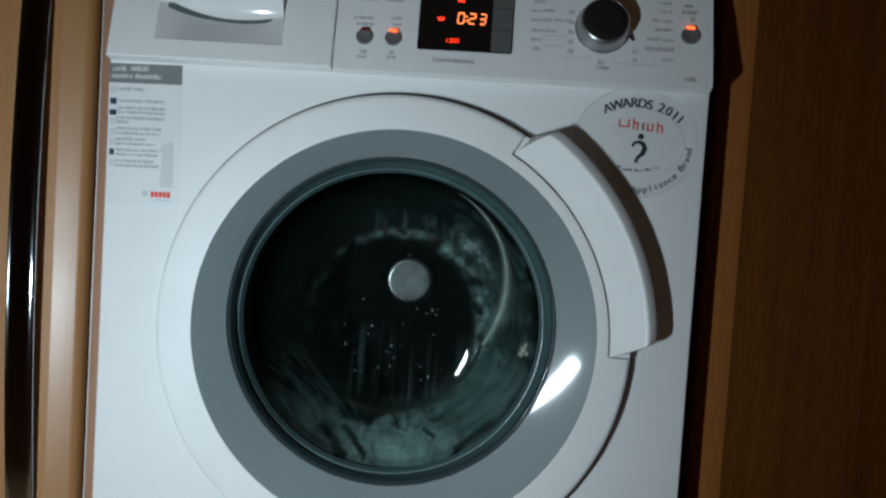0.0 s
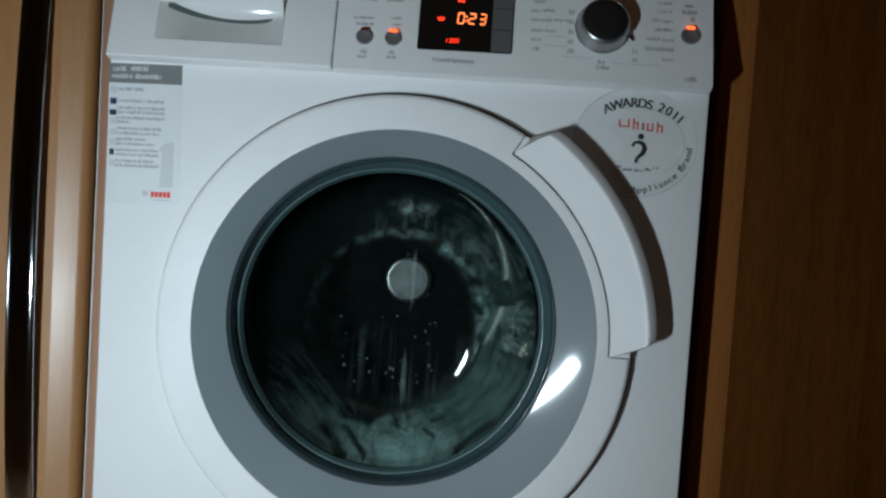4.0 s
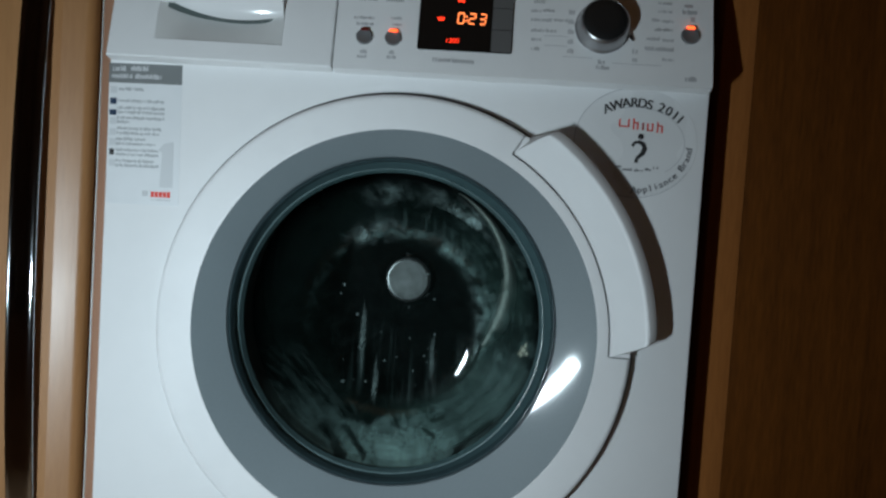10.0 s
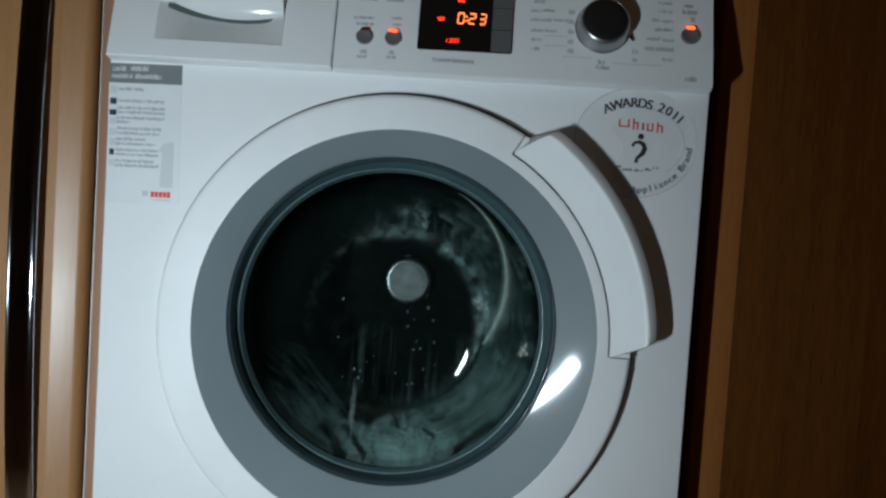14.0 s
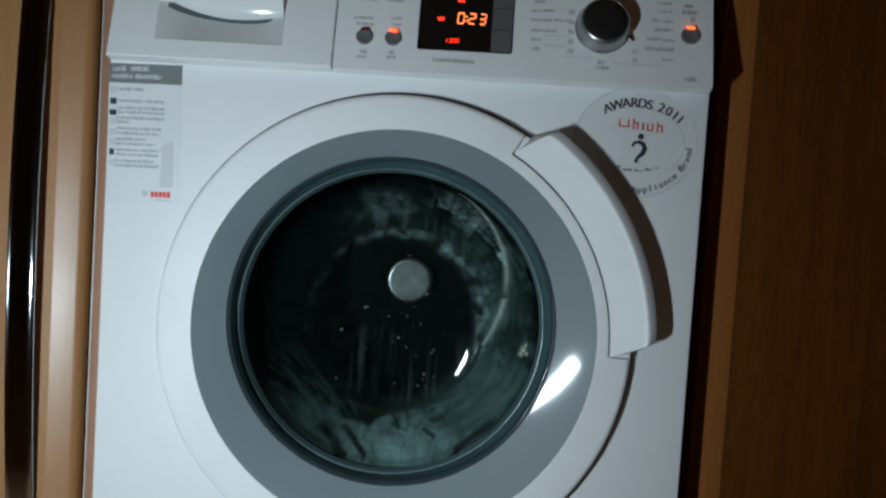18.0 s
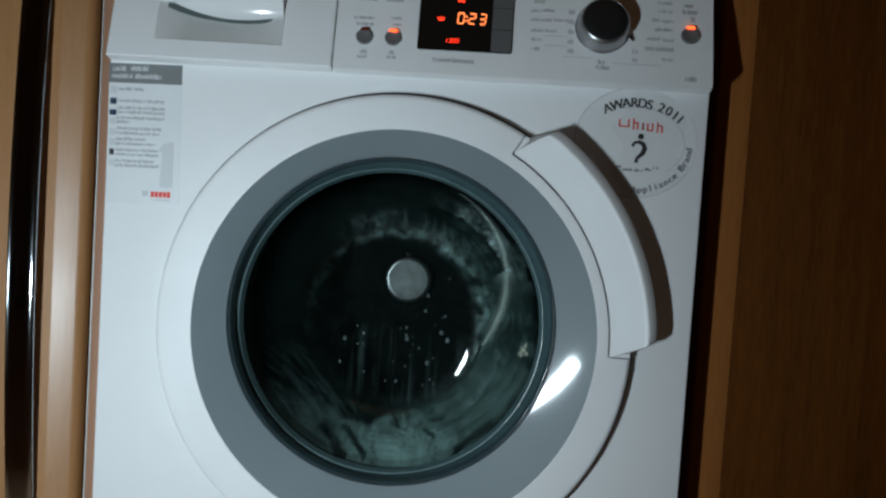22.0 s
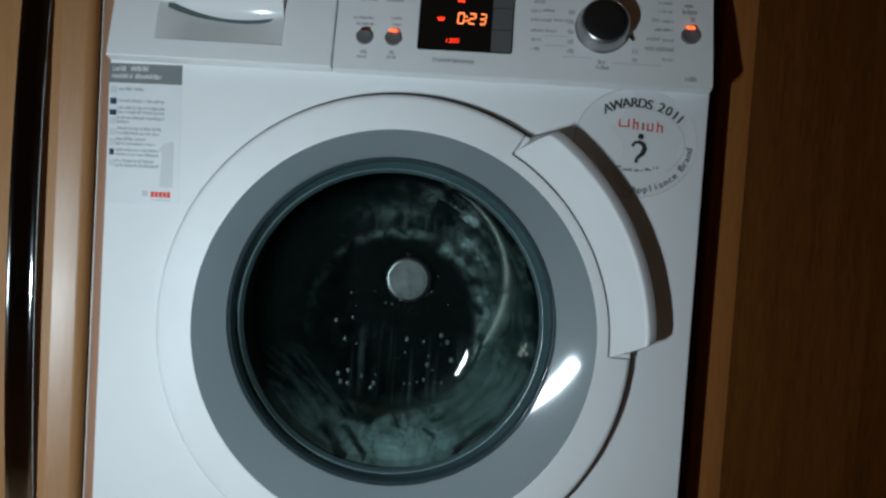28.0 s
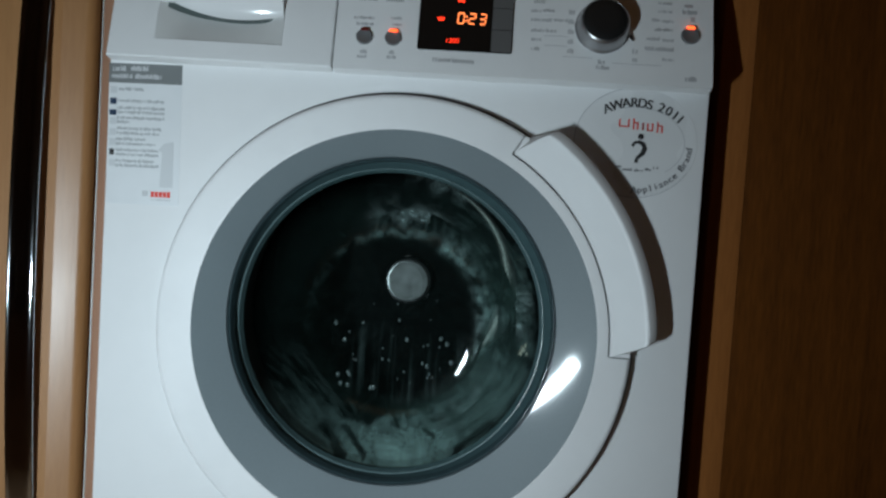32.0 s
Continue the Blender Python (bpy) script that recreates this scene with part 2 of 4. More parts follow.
SLOPE = Matrix(((1, 0, 0, 0), (0, 0.2242, -0.9746, -0.014), (0, 0.9746, 0.2242, 0.722), (0, 0, 0, 1)))

# ---- the room ----
def plain(name, x0, x1, y0, y1, z0, z1, mat, label):
    return tagged(part(name, box(bmesh.new(), x0, x1, y0, y1, z0, z1), mat, None, "", None, False), label, name.split("_")[0], kind="structure")


plain("floor", -1.75, 1.65, -2.35, 0.75, -0.06, 0.0, FLOORING, "plain brown kitchen floor under the machine")
plain("ceiling", -1.75, 1.65, -2.35, 0.75, 2.4, 2.5, CEILING, "plain cream painted ceiling of the room")
plain("wall_north", -1.65, 1.55, 0.65, 0.75, 0.0, 2.4, PLASTER, "plain warm plaster wall behind the machine")
plain("wall_south", -1.65, 1.55, -2.35, -2.25, 0.0, 2.4, PLASTER, "plain warm plaster wall facing the machine")
plain("wall_west", -1.75, -1.65, -2.35, 0.75, 0.0, 2.4, PLASTER, "plain warm plaster wall beside the oak cabinet")
plain("wall_east", 1.55, 1.65, -2.35, 0.75, 0.0, 2.4, PLASTER, "plain warm plaster wall beside the dark wooden cabinet")

# ---- washing machine ----
DC = (0.0015, 0.463)      # middle of the door
SC = (0.0026, 0.4641)     # middle of its silver ring
GC = (-0.0015, 0.473)     # middle of its glass
FC = (-0.0040, 0.4605)     # middle of the bowl's end
HC = (-0.0140, 0.4825)    # middle of the drum's back

wm = thing("washing_machine", (0, 0.28, 0.0), "white front-loading washing machine running with suds behind its glass", "washing machine")


def outline(inset, y, hole=None):
    """128 points round the front, at even angles about the door's middle."""
    x0, x1, z0, z1 = -0.2985 + inset, 0.2985 - inset, 0.015 + inset, 0.7235 - inset * 0.3
    out = []
    corner = [math.atan2(z - DC[1], x - DC[0]) for x, z in ((x0, z0), (x1, z0), (x1, z1), (x0, z1))]
    angles = [2 * math.pi * i / 128 - math.pi for i in range(128)]
    for c in corner:
        k = min(range(128), key=lambda i: abs(angles[i] - c))
        angles[k] = c
    for a in angles:
        ca, sa = math.cos(a), math.sin(a)
        if hole:
            out.append((DC[0] + hole * ca, y, DC[1] + hole * sa))
            continue
        t = min(((x1 if ca > 0 else x0) - DC[0]) / ca if abs(ca) > 1e-6 else 9, ((z1 if sa > 0 else z0) - DC[1]) / sa if abs(sa) > 1e-6 else 9)
        out.append((DC[0] + t * ca, y, DC[1] + t * sa))
    return out


bm = rings(bmesh.new(), [outline(0, 0.06, 0.19), outline(0, 0.0, 0.19), outline(0.0020, 0.0), outline(0.0010, 0.0003), outline(0.0004, 0.0009), outline(0, 0.0020), outline(0, 0.56)], True, (-1,))
part("body", bm, ENAMEL, wm, "white enamelled steel cabinet")
part("top_cover", box(bmesh.new(), -0.2985, 0.2985, 0.05, 0.56, 0.7245, 0.85, 0.004), ENAMEL, wm)
for fx in (-0.25, 0.25):
    for fy in (0.05, 0.51):
        b = bmesh.new()
        bmesh.ops.create_cone(b, segments=20, radius1=0.022, radius2=0.016, depth=0.018, cap_ends=True, matrix=Matrix.Translation((fx, fy, 0.009)))
        part("foot", b, RUBBER, wm, "black rubber foot")

# Control panel: a leaning fascia, its drawer front beside it.
SPLIT = -0.072
b = bmesh.new()
slab(b, rect(SPLIT + 0.0008, 0.2965, 0.0, 0.131), -0.05, -0.004, SLOPE)
slab(b, rounded(SPLIT + 0.0008, 0.2965, 0.0, 0.131, 0.002), -0.004, 0.0, SLOPE)
panel = part("control_panel", b, PLASTIC, wm, "white plastic control panel leaning back")
b = bmesh.new()
slab(b, rect(-0.2965, SPLIT + 0.0008, 0.0, 0.131), -0.06, -0.036, SLOPE)
part("panel_backing", b, DARK, wm)

# Detergent drawer with its grip cup.
def frame_plate(u0, u1, v0, v1, h0, h1, w0, w1):
    """A plate with a square opening, as one skin."""
    loops = [[SLOPE @ Vector((u, v, n)) for u, v in rect(*r)] for r, n in (((h0, h1, w0, w1), -0.035), ((h0, h1, w0, w1), -0.0006), ((h0 - 0.0006, h1 + 0.0006, w0 - 0.0006, w1 + 0.0006), 0.0), ((u0 + 0.0012, u1 - 0.0012, v0 + 0.0012, v1 - 0.0012), 0.0), ((u0, u1, v0, v1), -0.0012), ((u0, u1, v0, v1), -0.035))]
    return rings(bmesh.new(), loops + loops[:1])


drawer = part("detergent_drawer", frame_plate(-0.2965, SPLIT - 0.0008, 0.0005, 0.131, -0.2500, -0.1235, 0.0205, 0.060), PLASTIC, wm, "white plastic drawer front")
# Shallow hollow; part of its shade is mixed into the grey.
b = bmesh.new()
cup = []
for k in range(9):
    f = k / 8
    cup.append([SLOPE @ Vector((u, 0.0206 + 0.046 * f, -0.0004 - (0.0006 + 0.0085 * math.sin(math.pi * 0.6 * f)) * min(1.0, (u + 0.2499) / 0.030) * min(1.0, (-0.1236 - u) / 0.055) ** 0.8)) for u in [-0.2499 + 0.1263 * i / 24 for i in range(25)]])
rings(b, cup, False)
part("grip_cup", b, CUP, drawer, "shaded grey grip hollow")
b = bmesh.new()
low = [(u, 0.0435 + 0.019 * ((u + 0.168) / 0.075) ** 2) for u in [-0.2455 + 0.1214 * i / 20 for i in range(21)]]
rows = []
for n0, dv in ((-0.012, 0.004), (0.0, 0.0012), (0.0010, 0.0), (0.0020, 0.003), (0.0036, 0.006), (0.0056, 0.009), (0.0082, 0.012), (0.0125, 0.016), (0.0180, 0.021)):
    rows.append([SLOPE @ Vector((u, v + dv * (0.0665 - v) / 0.023, n0 * min(1.0, (0.0665 - v) / 0.016) if n0 > 0 else n0)) for u, v in low])
rings(b, rows, False)
for e in (0, -1):
    b.faces.new([b.verts.new(r[e]) for r in rows[1:]] + [b.verts.new(rows[-1][e] + Vector((0, 0.035, 0))), b.verts.new(rows[1][e] + Vector((0, 0.02, 0)))])
part("grip_lip", b, LIP, drawer, "curved white grip lip")

# Solid dark strip, thicker to the left, painted as the lip's shade.
b = bmesh.new()
top = [(u, v + 0.0012) for u, v in low]
slab(b, top + [(u, v - 0.0006 - 0.0052 * max(0.0, (len(low) - 1 - 2.0 * i) / (len(low) - 1)) ** 1.2 - 0.0012 * (i < 18)) for i, (u, v) in reversed(list(enumerate(low)))], -0.0035, -0.0028, SLOPE)
part("lip_shade", b, SHADEGREY, drawer, "dark strip for the shade under the lip")

# Printed bars, display, buttons and dial.
def bars(name, spec, mat, parent, plane=SLOPE, out=0.0004, chop=True):
    for u0, u1, v, h in spec:
        if chop and u1 - u0 > 0.005:
            # words of strokes too small to read
            pick, q, u = random.Random(round(u0 * 1e5 + v * 3e5)), bmesh.new(), u0
            while u < u1 - 0.0008:
                w = min(u1 - u, pick.uniform(0.0009, 0.0021))
                up, down = (pick.choice((0.18, 0.18, 0.5)) * h for _ in range(2))
                slab(q, rect(u, u + w, v - h * 0.32 - down * 0.3, v + h * 0.32 + up), 0.00005, out, plane)
                u += w + (0.0013 if pick.random() < 0.16 else 0.00035)
            tagged(part(name, q, mat, parent, "", None, False), kind="stuff")
            continue
        part(name, slab(bmesh.new(), rect(u0, u1, v - h / 2, v + h / 2), 0.00005, out, plane), mat, parent, "", None, False)


display = part("display", slab(bmesh.new(), rounded(0.0098, 0.1024, 0.0238, 0.098, 0.002), 0.0002, 0.0012, SLOPE), BLACK, wm, "black glass display with red figures")
for v0, v1 in ((0.0246, 0.0472), (0.0480, 0.0702), (0.0710, 0.0972)):
    part("touch_key", slab(bmesh.new(), rounded(0.0818, 0.1018, v0, v1, 0.001), 0.0012, 0.0018, SLOPE), GREYKEY, display, "dull grey touch key")


def seven(digit, u, v, w, h, t, lean=0.06):
    """One seven-segment figure."""
    q = bmesh.new()
    on = {"0": "abcdef", "2": "abged", "3": "abgcd", "1": "bc"}[digit]
    spots = {"a": (0, h, w, h), "g": (0, h / 2, w, h / 2), "d": (0, 0, w, 0), "f": (0, h / 2, 0, h), "b": (w, h / 2, w, h), "e": (0, 0, 0, h / 2), "c": (w, 0, w, h / 2)}
    for k in on:
        x0, y0, x1, y1 = spots[k]
        if y0 == y1:
            pts = rect(u + x0 + t * 0.6, u + x1 - t * 0.6, v + y0 - t / 2, v + y0 + t / 2)
        else:
            pts = rect(u + x0 - t / 2, u + x0 + t / 2, v + y0 + t * 0.6, v + y1 - t * 0.6)
        slab(q, [(a + lean * (c - v), c) for a, c in pts], 0.0012, 0.0017, SLOPE)
    return q


for d, u in (("0", 0.0478), ("2", 0.0586), ("3", 0.0690)):
    part("figure", seven(d, u, 0.0527, 0.0060, 0.0106, 0.00095), FIGUREGLOW, display, "glowing orange figure", None, False)
for v in (0.0557, 0.0602):
    part("colon_dot", slab(bmesh.new(), oval(0.0568, v, 0.0008, n=12), 0.0012, 0.0017, SLOPE), FIGUREGLOW, display, "", None, False)
part("spin_figure", letters(bmesh.new(), "1200", 0.0068, SLOPE @ Matrix.Translation((0.0437, 0.0318, 0.0014))), REDGLOW, display, "small glowing red number", None, False)
part("wash_symbol", slab(bmesh.new(), [(0.0276, 0.0582), (0.0290, 0.0545), (0.0340, 0.0545), (0.0352, 0.0582), (0.0330, 0.0572), (0.0312, 0.0584), (0.0295, 0.0572)], 0.0012, 0.0016, SLOPE), REDGLOW, display, "small glowing red tub sign", None, False)
part("top_symbol", slab(bmesh.new(), rect(0.0468, 0.0535, 0.0752, 0.0790), 0.0012, 0.0016, SLOPE), REDGLOW, display, "", None, False)


def push_button(u, v, r, lamp):
    q = bmesh.new()
    loops = [[SLOPE @ Vector((a, c, n)) for a, c in oval(u, v, r * k, r * k * 0.96, 32)] for n, k in ((0.0, 1.05), (0.0016, 1.05), (0.0026, 0.97), (0.0026, 0.88), (0.0018, 0.6), (0.0014, 0.2))]
    rings(q, loops, True, (-1,))
    btn = part("push_button", q, BUTTON, wm, "round grey push button")
    part("indicator", slab(bmesh.new(), rounded(u - 0.0040, u + 0.0040, v + r * 0.70, v + r * 1.00, 0.0009), 0.002, 0.0034, SLOPE), lamp, btn, "lit orange lamp" if lamp is HOTGLOW else "unlit dull red lamp", None, False)


push_button(-0.0425, 0.0335, 0.0079, DIMRED)
push_button(-0.0141, 0.0338, 0.0079, HOTGLOW)
push_button(0.2743, 0.0530, 0.0086, HOTGLOW)

KU, KV = 0.1893, 0.0565
def turned(loops, n=64):
    return rings(bmesh.new(), [[SLOPE @ Vector((a, c, h)) for a, c in oval(KU, KV, r, n=n)] for r, h in loops], True, (-1,))


dial = part("program_dial", turned([(0.0268, 0.0), (0.0268, 0.002), (0.0258, 0.003), (0.0250, 0.006), (0.0238, 0.014), (0.0222, 0.0172), (0.0212, 0.0178), (0.0205, 0.0170)]), KNOBGREY, wm, "round satin silver programme dial")
part("dial_cap", turned([(0.0208, 0.0150), (0.0208, 0.0178), (0.0196, 0.0186), (0.012, 0.0189), (0.004, 0.0190)]), CAPBLACK, dial, "glossy black cap")
part("dial_pointer", slab(bmesh.new(), [(KU + 0.0262, KV - 0.0085), (KU + 0.0300, KV - 0.0125), (KU + 0.0276, KV - 0.0060)], 0.0, 0.003, SLOPE), DARK, dial)

PRINT = [(-0.0545, -0.0330, 0.0532, 0.0026), (-0.0515, -0.0350, 0.0466, 0.0026), (-0.0455, -0.0390, 0.0175, 0.0032), (-0.0480, -0.0385, 0.0125, 0.0026),
         (-0.0180, -0.0070, 0.0545, 0.0024), (-0.0160, -0.0070, 0.0480, 0.0022), (-0.0170, -0.0120, 0.0185, 0.0032), (-0.0190, -0.0100, 0.0135, 0.0030),
         (-0.0520, -0.0330, 0.0735, 0.0030), (-0.0240, -0.0065, 0.0735, 0.0030), (-0.0030, 0.0030, 0.0765, 0.0036)]
bars("printed_mark", PRINT, INK, panel)
bars("printed_mark", [(0.0258, 0.0665, 0.0132, 0.0036)], INK, panel)
LEFT = [(0.1191, 0.1290, 0.0702, 0.0032), (0.1305, 0.1430, 0.0712, 0.0030), (0.1196, 0.1400, 0.0610, 0.0032), (0.1415, 0.1582, 0.0618, 0.0026), (0.1202, 0.1330, 0.0497, 0.0030), (0.1345, 0.1449, 0.0500, 0.0032),
        (0.1206, 0.1322, 0.0406, 0.0032), (0.1211, 0.1296, 0.0306, 0.0032), (0.1215, 0.1330, 0.0800, 0.0030)]
RIGHT = [(0.2430, 0.2569, 0.0768, 0.0026), (0.2367, 0.2450, 0.0672, 0.0028), (0.2470, 0.2581, 0.0664, 0.0026), (0.2397, 0.2583, 0.0572, 0.0028), (0.2323, 0.2450, 0.0474, 0.0030), (0.2475, 0.2584, 0.0466, 0.0026),
         (0.2308, 0.2586, 0.0371, 0.0036), (0.2479, 0.2588, 0.0266, 0.0030), (0.2430, 0.2560, 0.0855, 0.0026)]
bars("printed_mark", LEFT, PALEINK, panel)
bars("printed_mark", RIGHT, PALEINK, panel)
bars("printed_mark", [(0.1560, 0.1620, v, 0.0040) for v in (0.0300, 0.0395, 0.0500, 0.0605, 0.0705)] + [(0.2190, 0.2240, v, 0.0042) for v in (0.0245, 0.0330)], PALEINK, panel)
bars("printed_mark", [(0.1860, 0.1935, 0.0205, 0.0036), (0.1845, 0.1970, 0.0148, 0.0034), (0.2685, 0.2775, 0.0838, 0.0034), (0.2665, 0.2810, 0.0772, 0.0040), (0.2745, 0.2785, 0.0700, 0.0050), (0.2700, 0.2810, 0.0078, 0.0040)], INK, panel)
bars("frame_line", [(0.1520, 0.1800, 0.0245, 0.0005), (0.2000, 0.2470, 0.0205, 0.0005), (0.1330, 0.1560, 0.0352, 0.0004), (0.1330, 0.1560, 0.0452, 0.0004)], PALEINK, panel, chop=False)

# Paper label.
LM = FRONT @ Matrix.Translation((-0.2974, 0.5760, 0)) @ Matrix.Rotation(radians(0.9), 4, "Z")
label = part("paper_label", slab(bmesh.new(), rect(0.0012, 0.0755, 0.0, 0.1405), 0.0, 0.0003, LM), PAPER, wm, "white paper label with a grey heading", None, False)
part("label_heading", slab(bmesh.new(), rect(0.0012, 0.0755, 0.1212, 0.1405), 0.0003, 0.0005, LM), LABELGREY, label, "grey heading strip", None, False)
bars("printed_line", [(0.0050, 0.0185, 0.1345, 0.0042), (0.0235, 0.0420, 0.1350, 0.0042), (0.0040, 0.0250, 0.1272, 0.0038), (0.0275, 0.0545, 0.1274, 0.0038)], PALEINK, label, LM, 0.0008)
LINES = [(0.0118, 0.0370, 0.1148), (0.0105, 0.0580, 0.1032), (0.0105, 0.0585, 0.0960), (0.0105, 0.0590, 0.0918), (0.0105, 0.0585, 0.0862), (0.0105, 0.0240, 0.0822), (0.0105, 0.0570, 0.0755), (0.0105, 0.0545, 0.0708), (0.0100, 0.0400, 0.0650), (0.0100, 0.0500, 0.0602), (0.0100, 0.0540, 0.0540), (0.0100, 0.0540, 0.0495), (0.0100, 0.0490, 0.0432), (0.0100, 0.0540, 0.0385)]
rnd = random.Random(11)
q = bmesh.new()
for a, c, v in LINES:
    while a < c - 0.001:
        w = min(c, a + rnd.uniform(0.0008, 0.0019))
        slab(q, rect(a, w, v - rnd.choice((0.0010, 0.0010, 0.0016)), v + rnd.choice((0.0009, 0.0012, 0.0018))), 0.0003, 0.0006, LM)
        a = w + (0.0012 if rnd.random() < 0.18 else 0.0003)
tagged(part("small_print", q, LABELINK, label, "", None, False), "rows of small grey print", kind="stuff")
bars("printed_sign", [(0.0030, 0.0095, 0.1028, 0.0060), (0.0025, 0.0095, 0.0915, 0.0055)], BLUEINK, label, LM, 0.0006, False)
bars("printed_sign", [(0.0035, 0.0080, 0.0520, 0.0060)], BLACKINK, label, LM, 0.0006, False)
bars("printed_sign", [(0.0030, 0.0100, v, 0.0066) for v in (0.1140, 0.0830, 0.0720, 0.0620, 0.0410)], FAINTINK, label, LM, 0.0005, False)
part("label_figure", slab(bmesh.new(), [(0.0555, 0.0180), (0.0690, 0.0180), (0.0690, 0.0640), (0.0590, 0.0620), (0.0530, 0.0550), (0.0575, 0.0530)], 0.0003, 0.0005, LM), FAINTINK, label, "large pale grey figure one", None, False)
bars("maker_mark", [(0.0470 + 0.0041 * k, 0.0504 + 0.0041 * k, 0.0108, 0.0056) for k in range(5)], REDINK, label, LM, 0.0006, False)
bars("printed_line", [(0.0385, 0.0440, 0.0112, 0.0060), (0.0470, 0.0670, 0.0052, 0.0014)], PALEINK, label, LM, 0.0006)

# Round award sticker.
AM = FRONT @ Matrix.Translation((0.2295, 0.6677, 0))
award = part("award_sticker", slab(bmesh.new(), oval(0.0, 0.0, 0.0605, 0.0540, 72), 0.0, 0.0003, AM), FILM, wm, "round clear award sticker with black arched lettering", None, False)


def band(ru, rv, w, n=72, a0=0, a1=360):
    q = bmesh.new()
    rows = [[AM @ Vector(((ru + d) * math.cos(radians(a0 + (a1 - a0) * i / n)), (rv + d) * math.sin(radians(a0 + (a1 - a0) * i / n)), h)) for i in range(n + 1)] for d, h in ((-w / 2, 0.0003), (-w / 2, 0.0005), (w / 2, 0.0005), (w / 2, 0.0003))]
    return rings(q, rows, False)


part("border_line", band(0.0600, 0.0535, 0.0011, a0=95, a1=330), PALEINK, award)
part("border_line", band(0.0480, 0.0350, 0.0008, a0=-50, a1=110), PALEINK, award)
q = bmesh.new()
for ch, u, v, turn in zip("AWARDS2011", (-0.0297, -0.0207, -0.0115, -0.0035, 0.0044, 0.0116, 0.0234, 0.0308, 0.0372, 0.0422), (0.0325, 0.0364, 0.0388, 0.0396, 0.0392, 0.0382, 0.0360, 0.0331, 0.0290, 0.0253), (25, 19, 10, 2, -5, -10, -20, -27, -34, -38)):
    spot_m = AM @ Matrix.Translation((u, v, 0.0005)) @ Matrix.Rotation(radians(turn), 4, "Z")
    for off in (-0.00045, -0.00015, 0.00015, 0.00045):
        letters(q, ch, 0.0128, spot_m @ Matrix.Translation((off, -0.0046, 0.0001 * off + 0.00001 * abs(off) / 0.00045)))
part("award_lettering", q, BLACKINK, award, "black arched lettering", None, False)
q = bmesh.new()
for k, ch in enumerate("Appliance Brand"):
    a = -88 + 5.9 * k
    if ch != " ":
        for off in (-0.0004, 0.0, 0.0004):
            letters(q, ch, 0.0092, AM @ Matrix.Translation((0.0560 * math.cos(radians(a)), 0.0490 * math.sin(radians(a)), 0.0005 + 0.02 * abs(off))) @ Matrix.Rotation(radians(a + 90), 4, "Z") @ Matrix.Translation((off, 0, 0)))
part("brand_lettering", q, DARKINK, award, "pale grey arched lettering", None, False)
# The maker's word as plain red strokes, and the hook-shaped black sign.
q = bmesh.new()
for u0, u1, v0, v1 in ((-0.0173, -0.0069, 0.0150, 0.0228), (-0.0036, 0.0020, 0.0130, 0.0238), (0.0058, 0.0071, 0.0128, 0.0200), (0.0102, 0.0165, 0.0122, 0.0198), (0.0200, 0.0258, 0.0111, 0.0215)):
    for a, c, d, e in ((u0, u0 + 0.0016, v0, v1), (u1 - 0.0016, u1, v0, v1 - 0.0035 * (v1 - v0 > 0.01)), (u0, u1, v0, v0 + 0.0014) if v1 - v0 < 0.01 else (u0, u1, v0 + 0.006, v0 + 0.0074)):
        slab(q, rect(a, max(c, a + 0.0015), d, e), 0.0003, 0.0006, AM)
part("red_mark", q, REDINK, award, "red word mark as plain strokes", None, False)
q = bmesh.new()
slab(q, oval(0.0052, 0.0066, 0.0029, n=20), 0.0003, 0.0006, AM)
hook = [(-0.0026, -0.0035, 0.0030), (-0.0006, 0.0002, 0.0028), (0.0037, 0.0012, 0.0036), (0.0080, -0.0008, 0.0044), (0.0096, -0.0051, 0.0050), (0.0078, -0.0100, 0.0046), (0.0040, -0.0135, 0.0036), (0.0022, -0.0161, 0.0032), (0.0024, -0.0192, 0.0038)]
rowA, rowB = [], []
for i, (u, v, w) in enumerate(hook):
    a, c = hook[max(0, i - 1)], hook[min(len(hook) - 1, i + 1)]
    d = Vector((c[0] - a[0], c[1] - a[1])).normalized()
    rowA.append((u - d.y * w / 2, v + d.x * w / 2)), rowB.append((u + d.y * w / 2, v - d.x * w / 2))
slab(q, rowA + rowB[::-1], 0.0003, 0.0006, AM)
part("hook_sign", q, BLACKINK, award, "black hook sign with a dot", None, False)
bars("printed_line", [(-0.0181, -0.0122, -0.0240, 0.0022), (-0.0107, -0.0010, -0.0268, 0.0022), (0.0005, 0.0092, -0.0270, 0.0022), (0.0111, 0.0180, -0.0258, 0.0022), (0.0190, 0.0251, -0.0235, 0.0022)], DARKINK, award, AM, 0.0006)

# ---- door ----
door = part("door", lathe([(0.2000, 0.020, DC), (0.2005, -0.0085, DC), (0.2012, -0.0092, DC), (0.2045, -0.0092, DC), (0.2045, -0.0010, DC)], 144), PLASTIC, wm, "round porthole door with a white rim")
HA0, HA1 = -1.6, 59.6
rim = [(0.2018, -0.0010), (0.2018, -0.0126), (0.2022, -0.0131), (0.2028, -0.0132), (0.2040, -0.01322), (0.2200, -0.0134), (0.2312, -0.01325), (0.2330, -0.0132), (0.2350, -0.0126), (0.2364, -0.0112), (0.2372, -0.0090), (0.2375, -0.0008)]
part("door_rim", sector(rim, HA1 + 0.3, 360 + HA0 - 0.3, 150, DC, SC), PLASTIC, door, "white plastic rim")
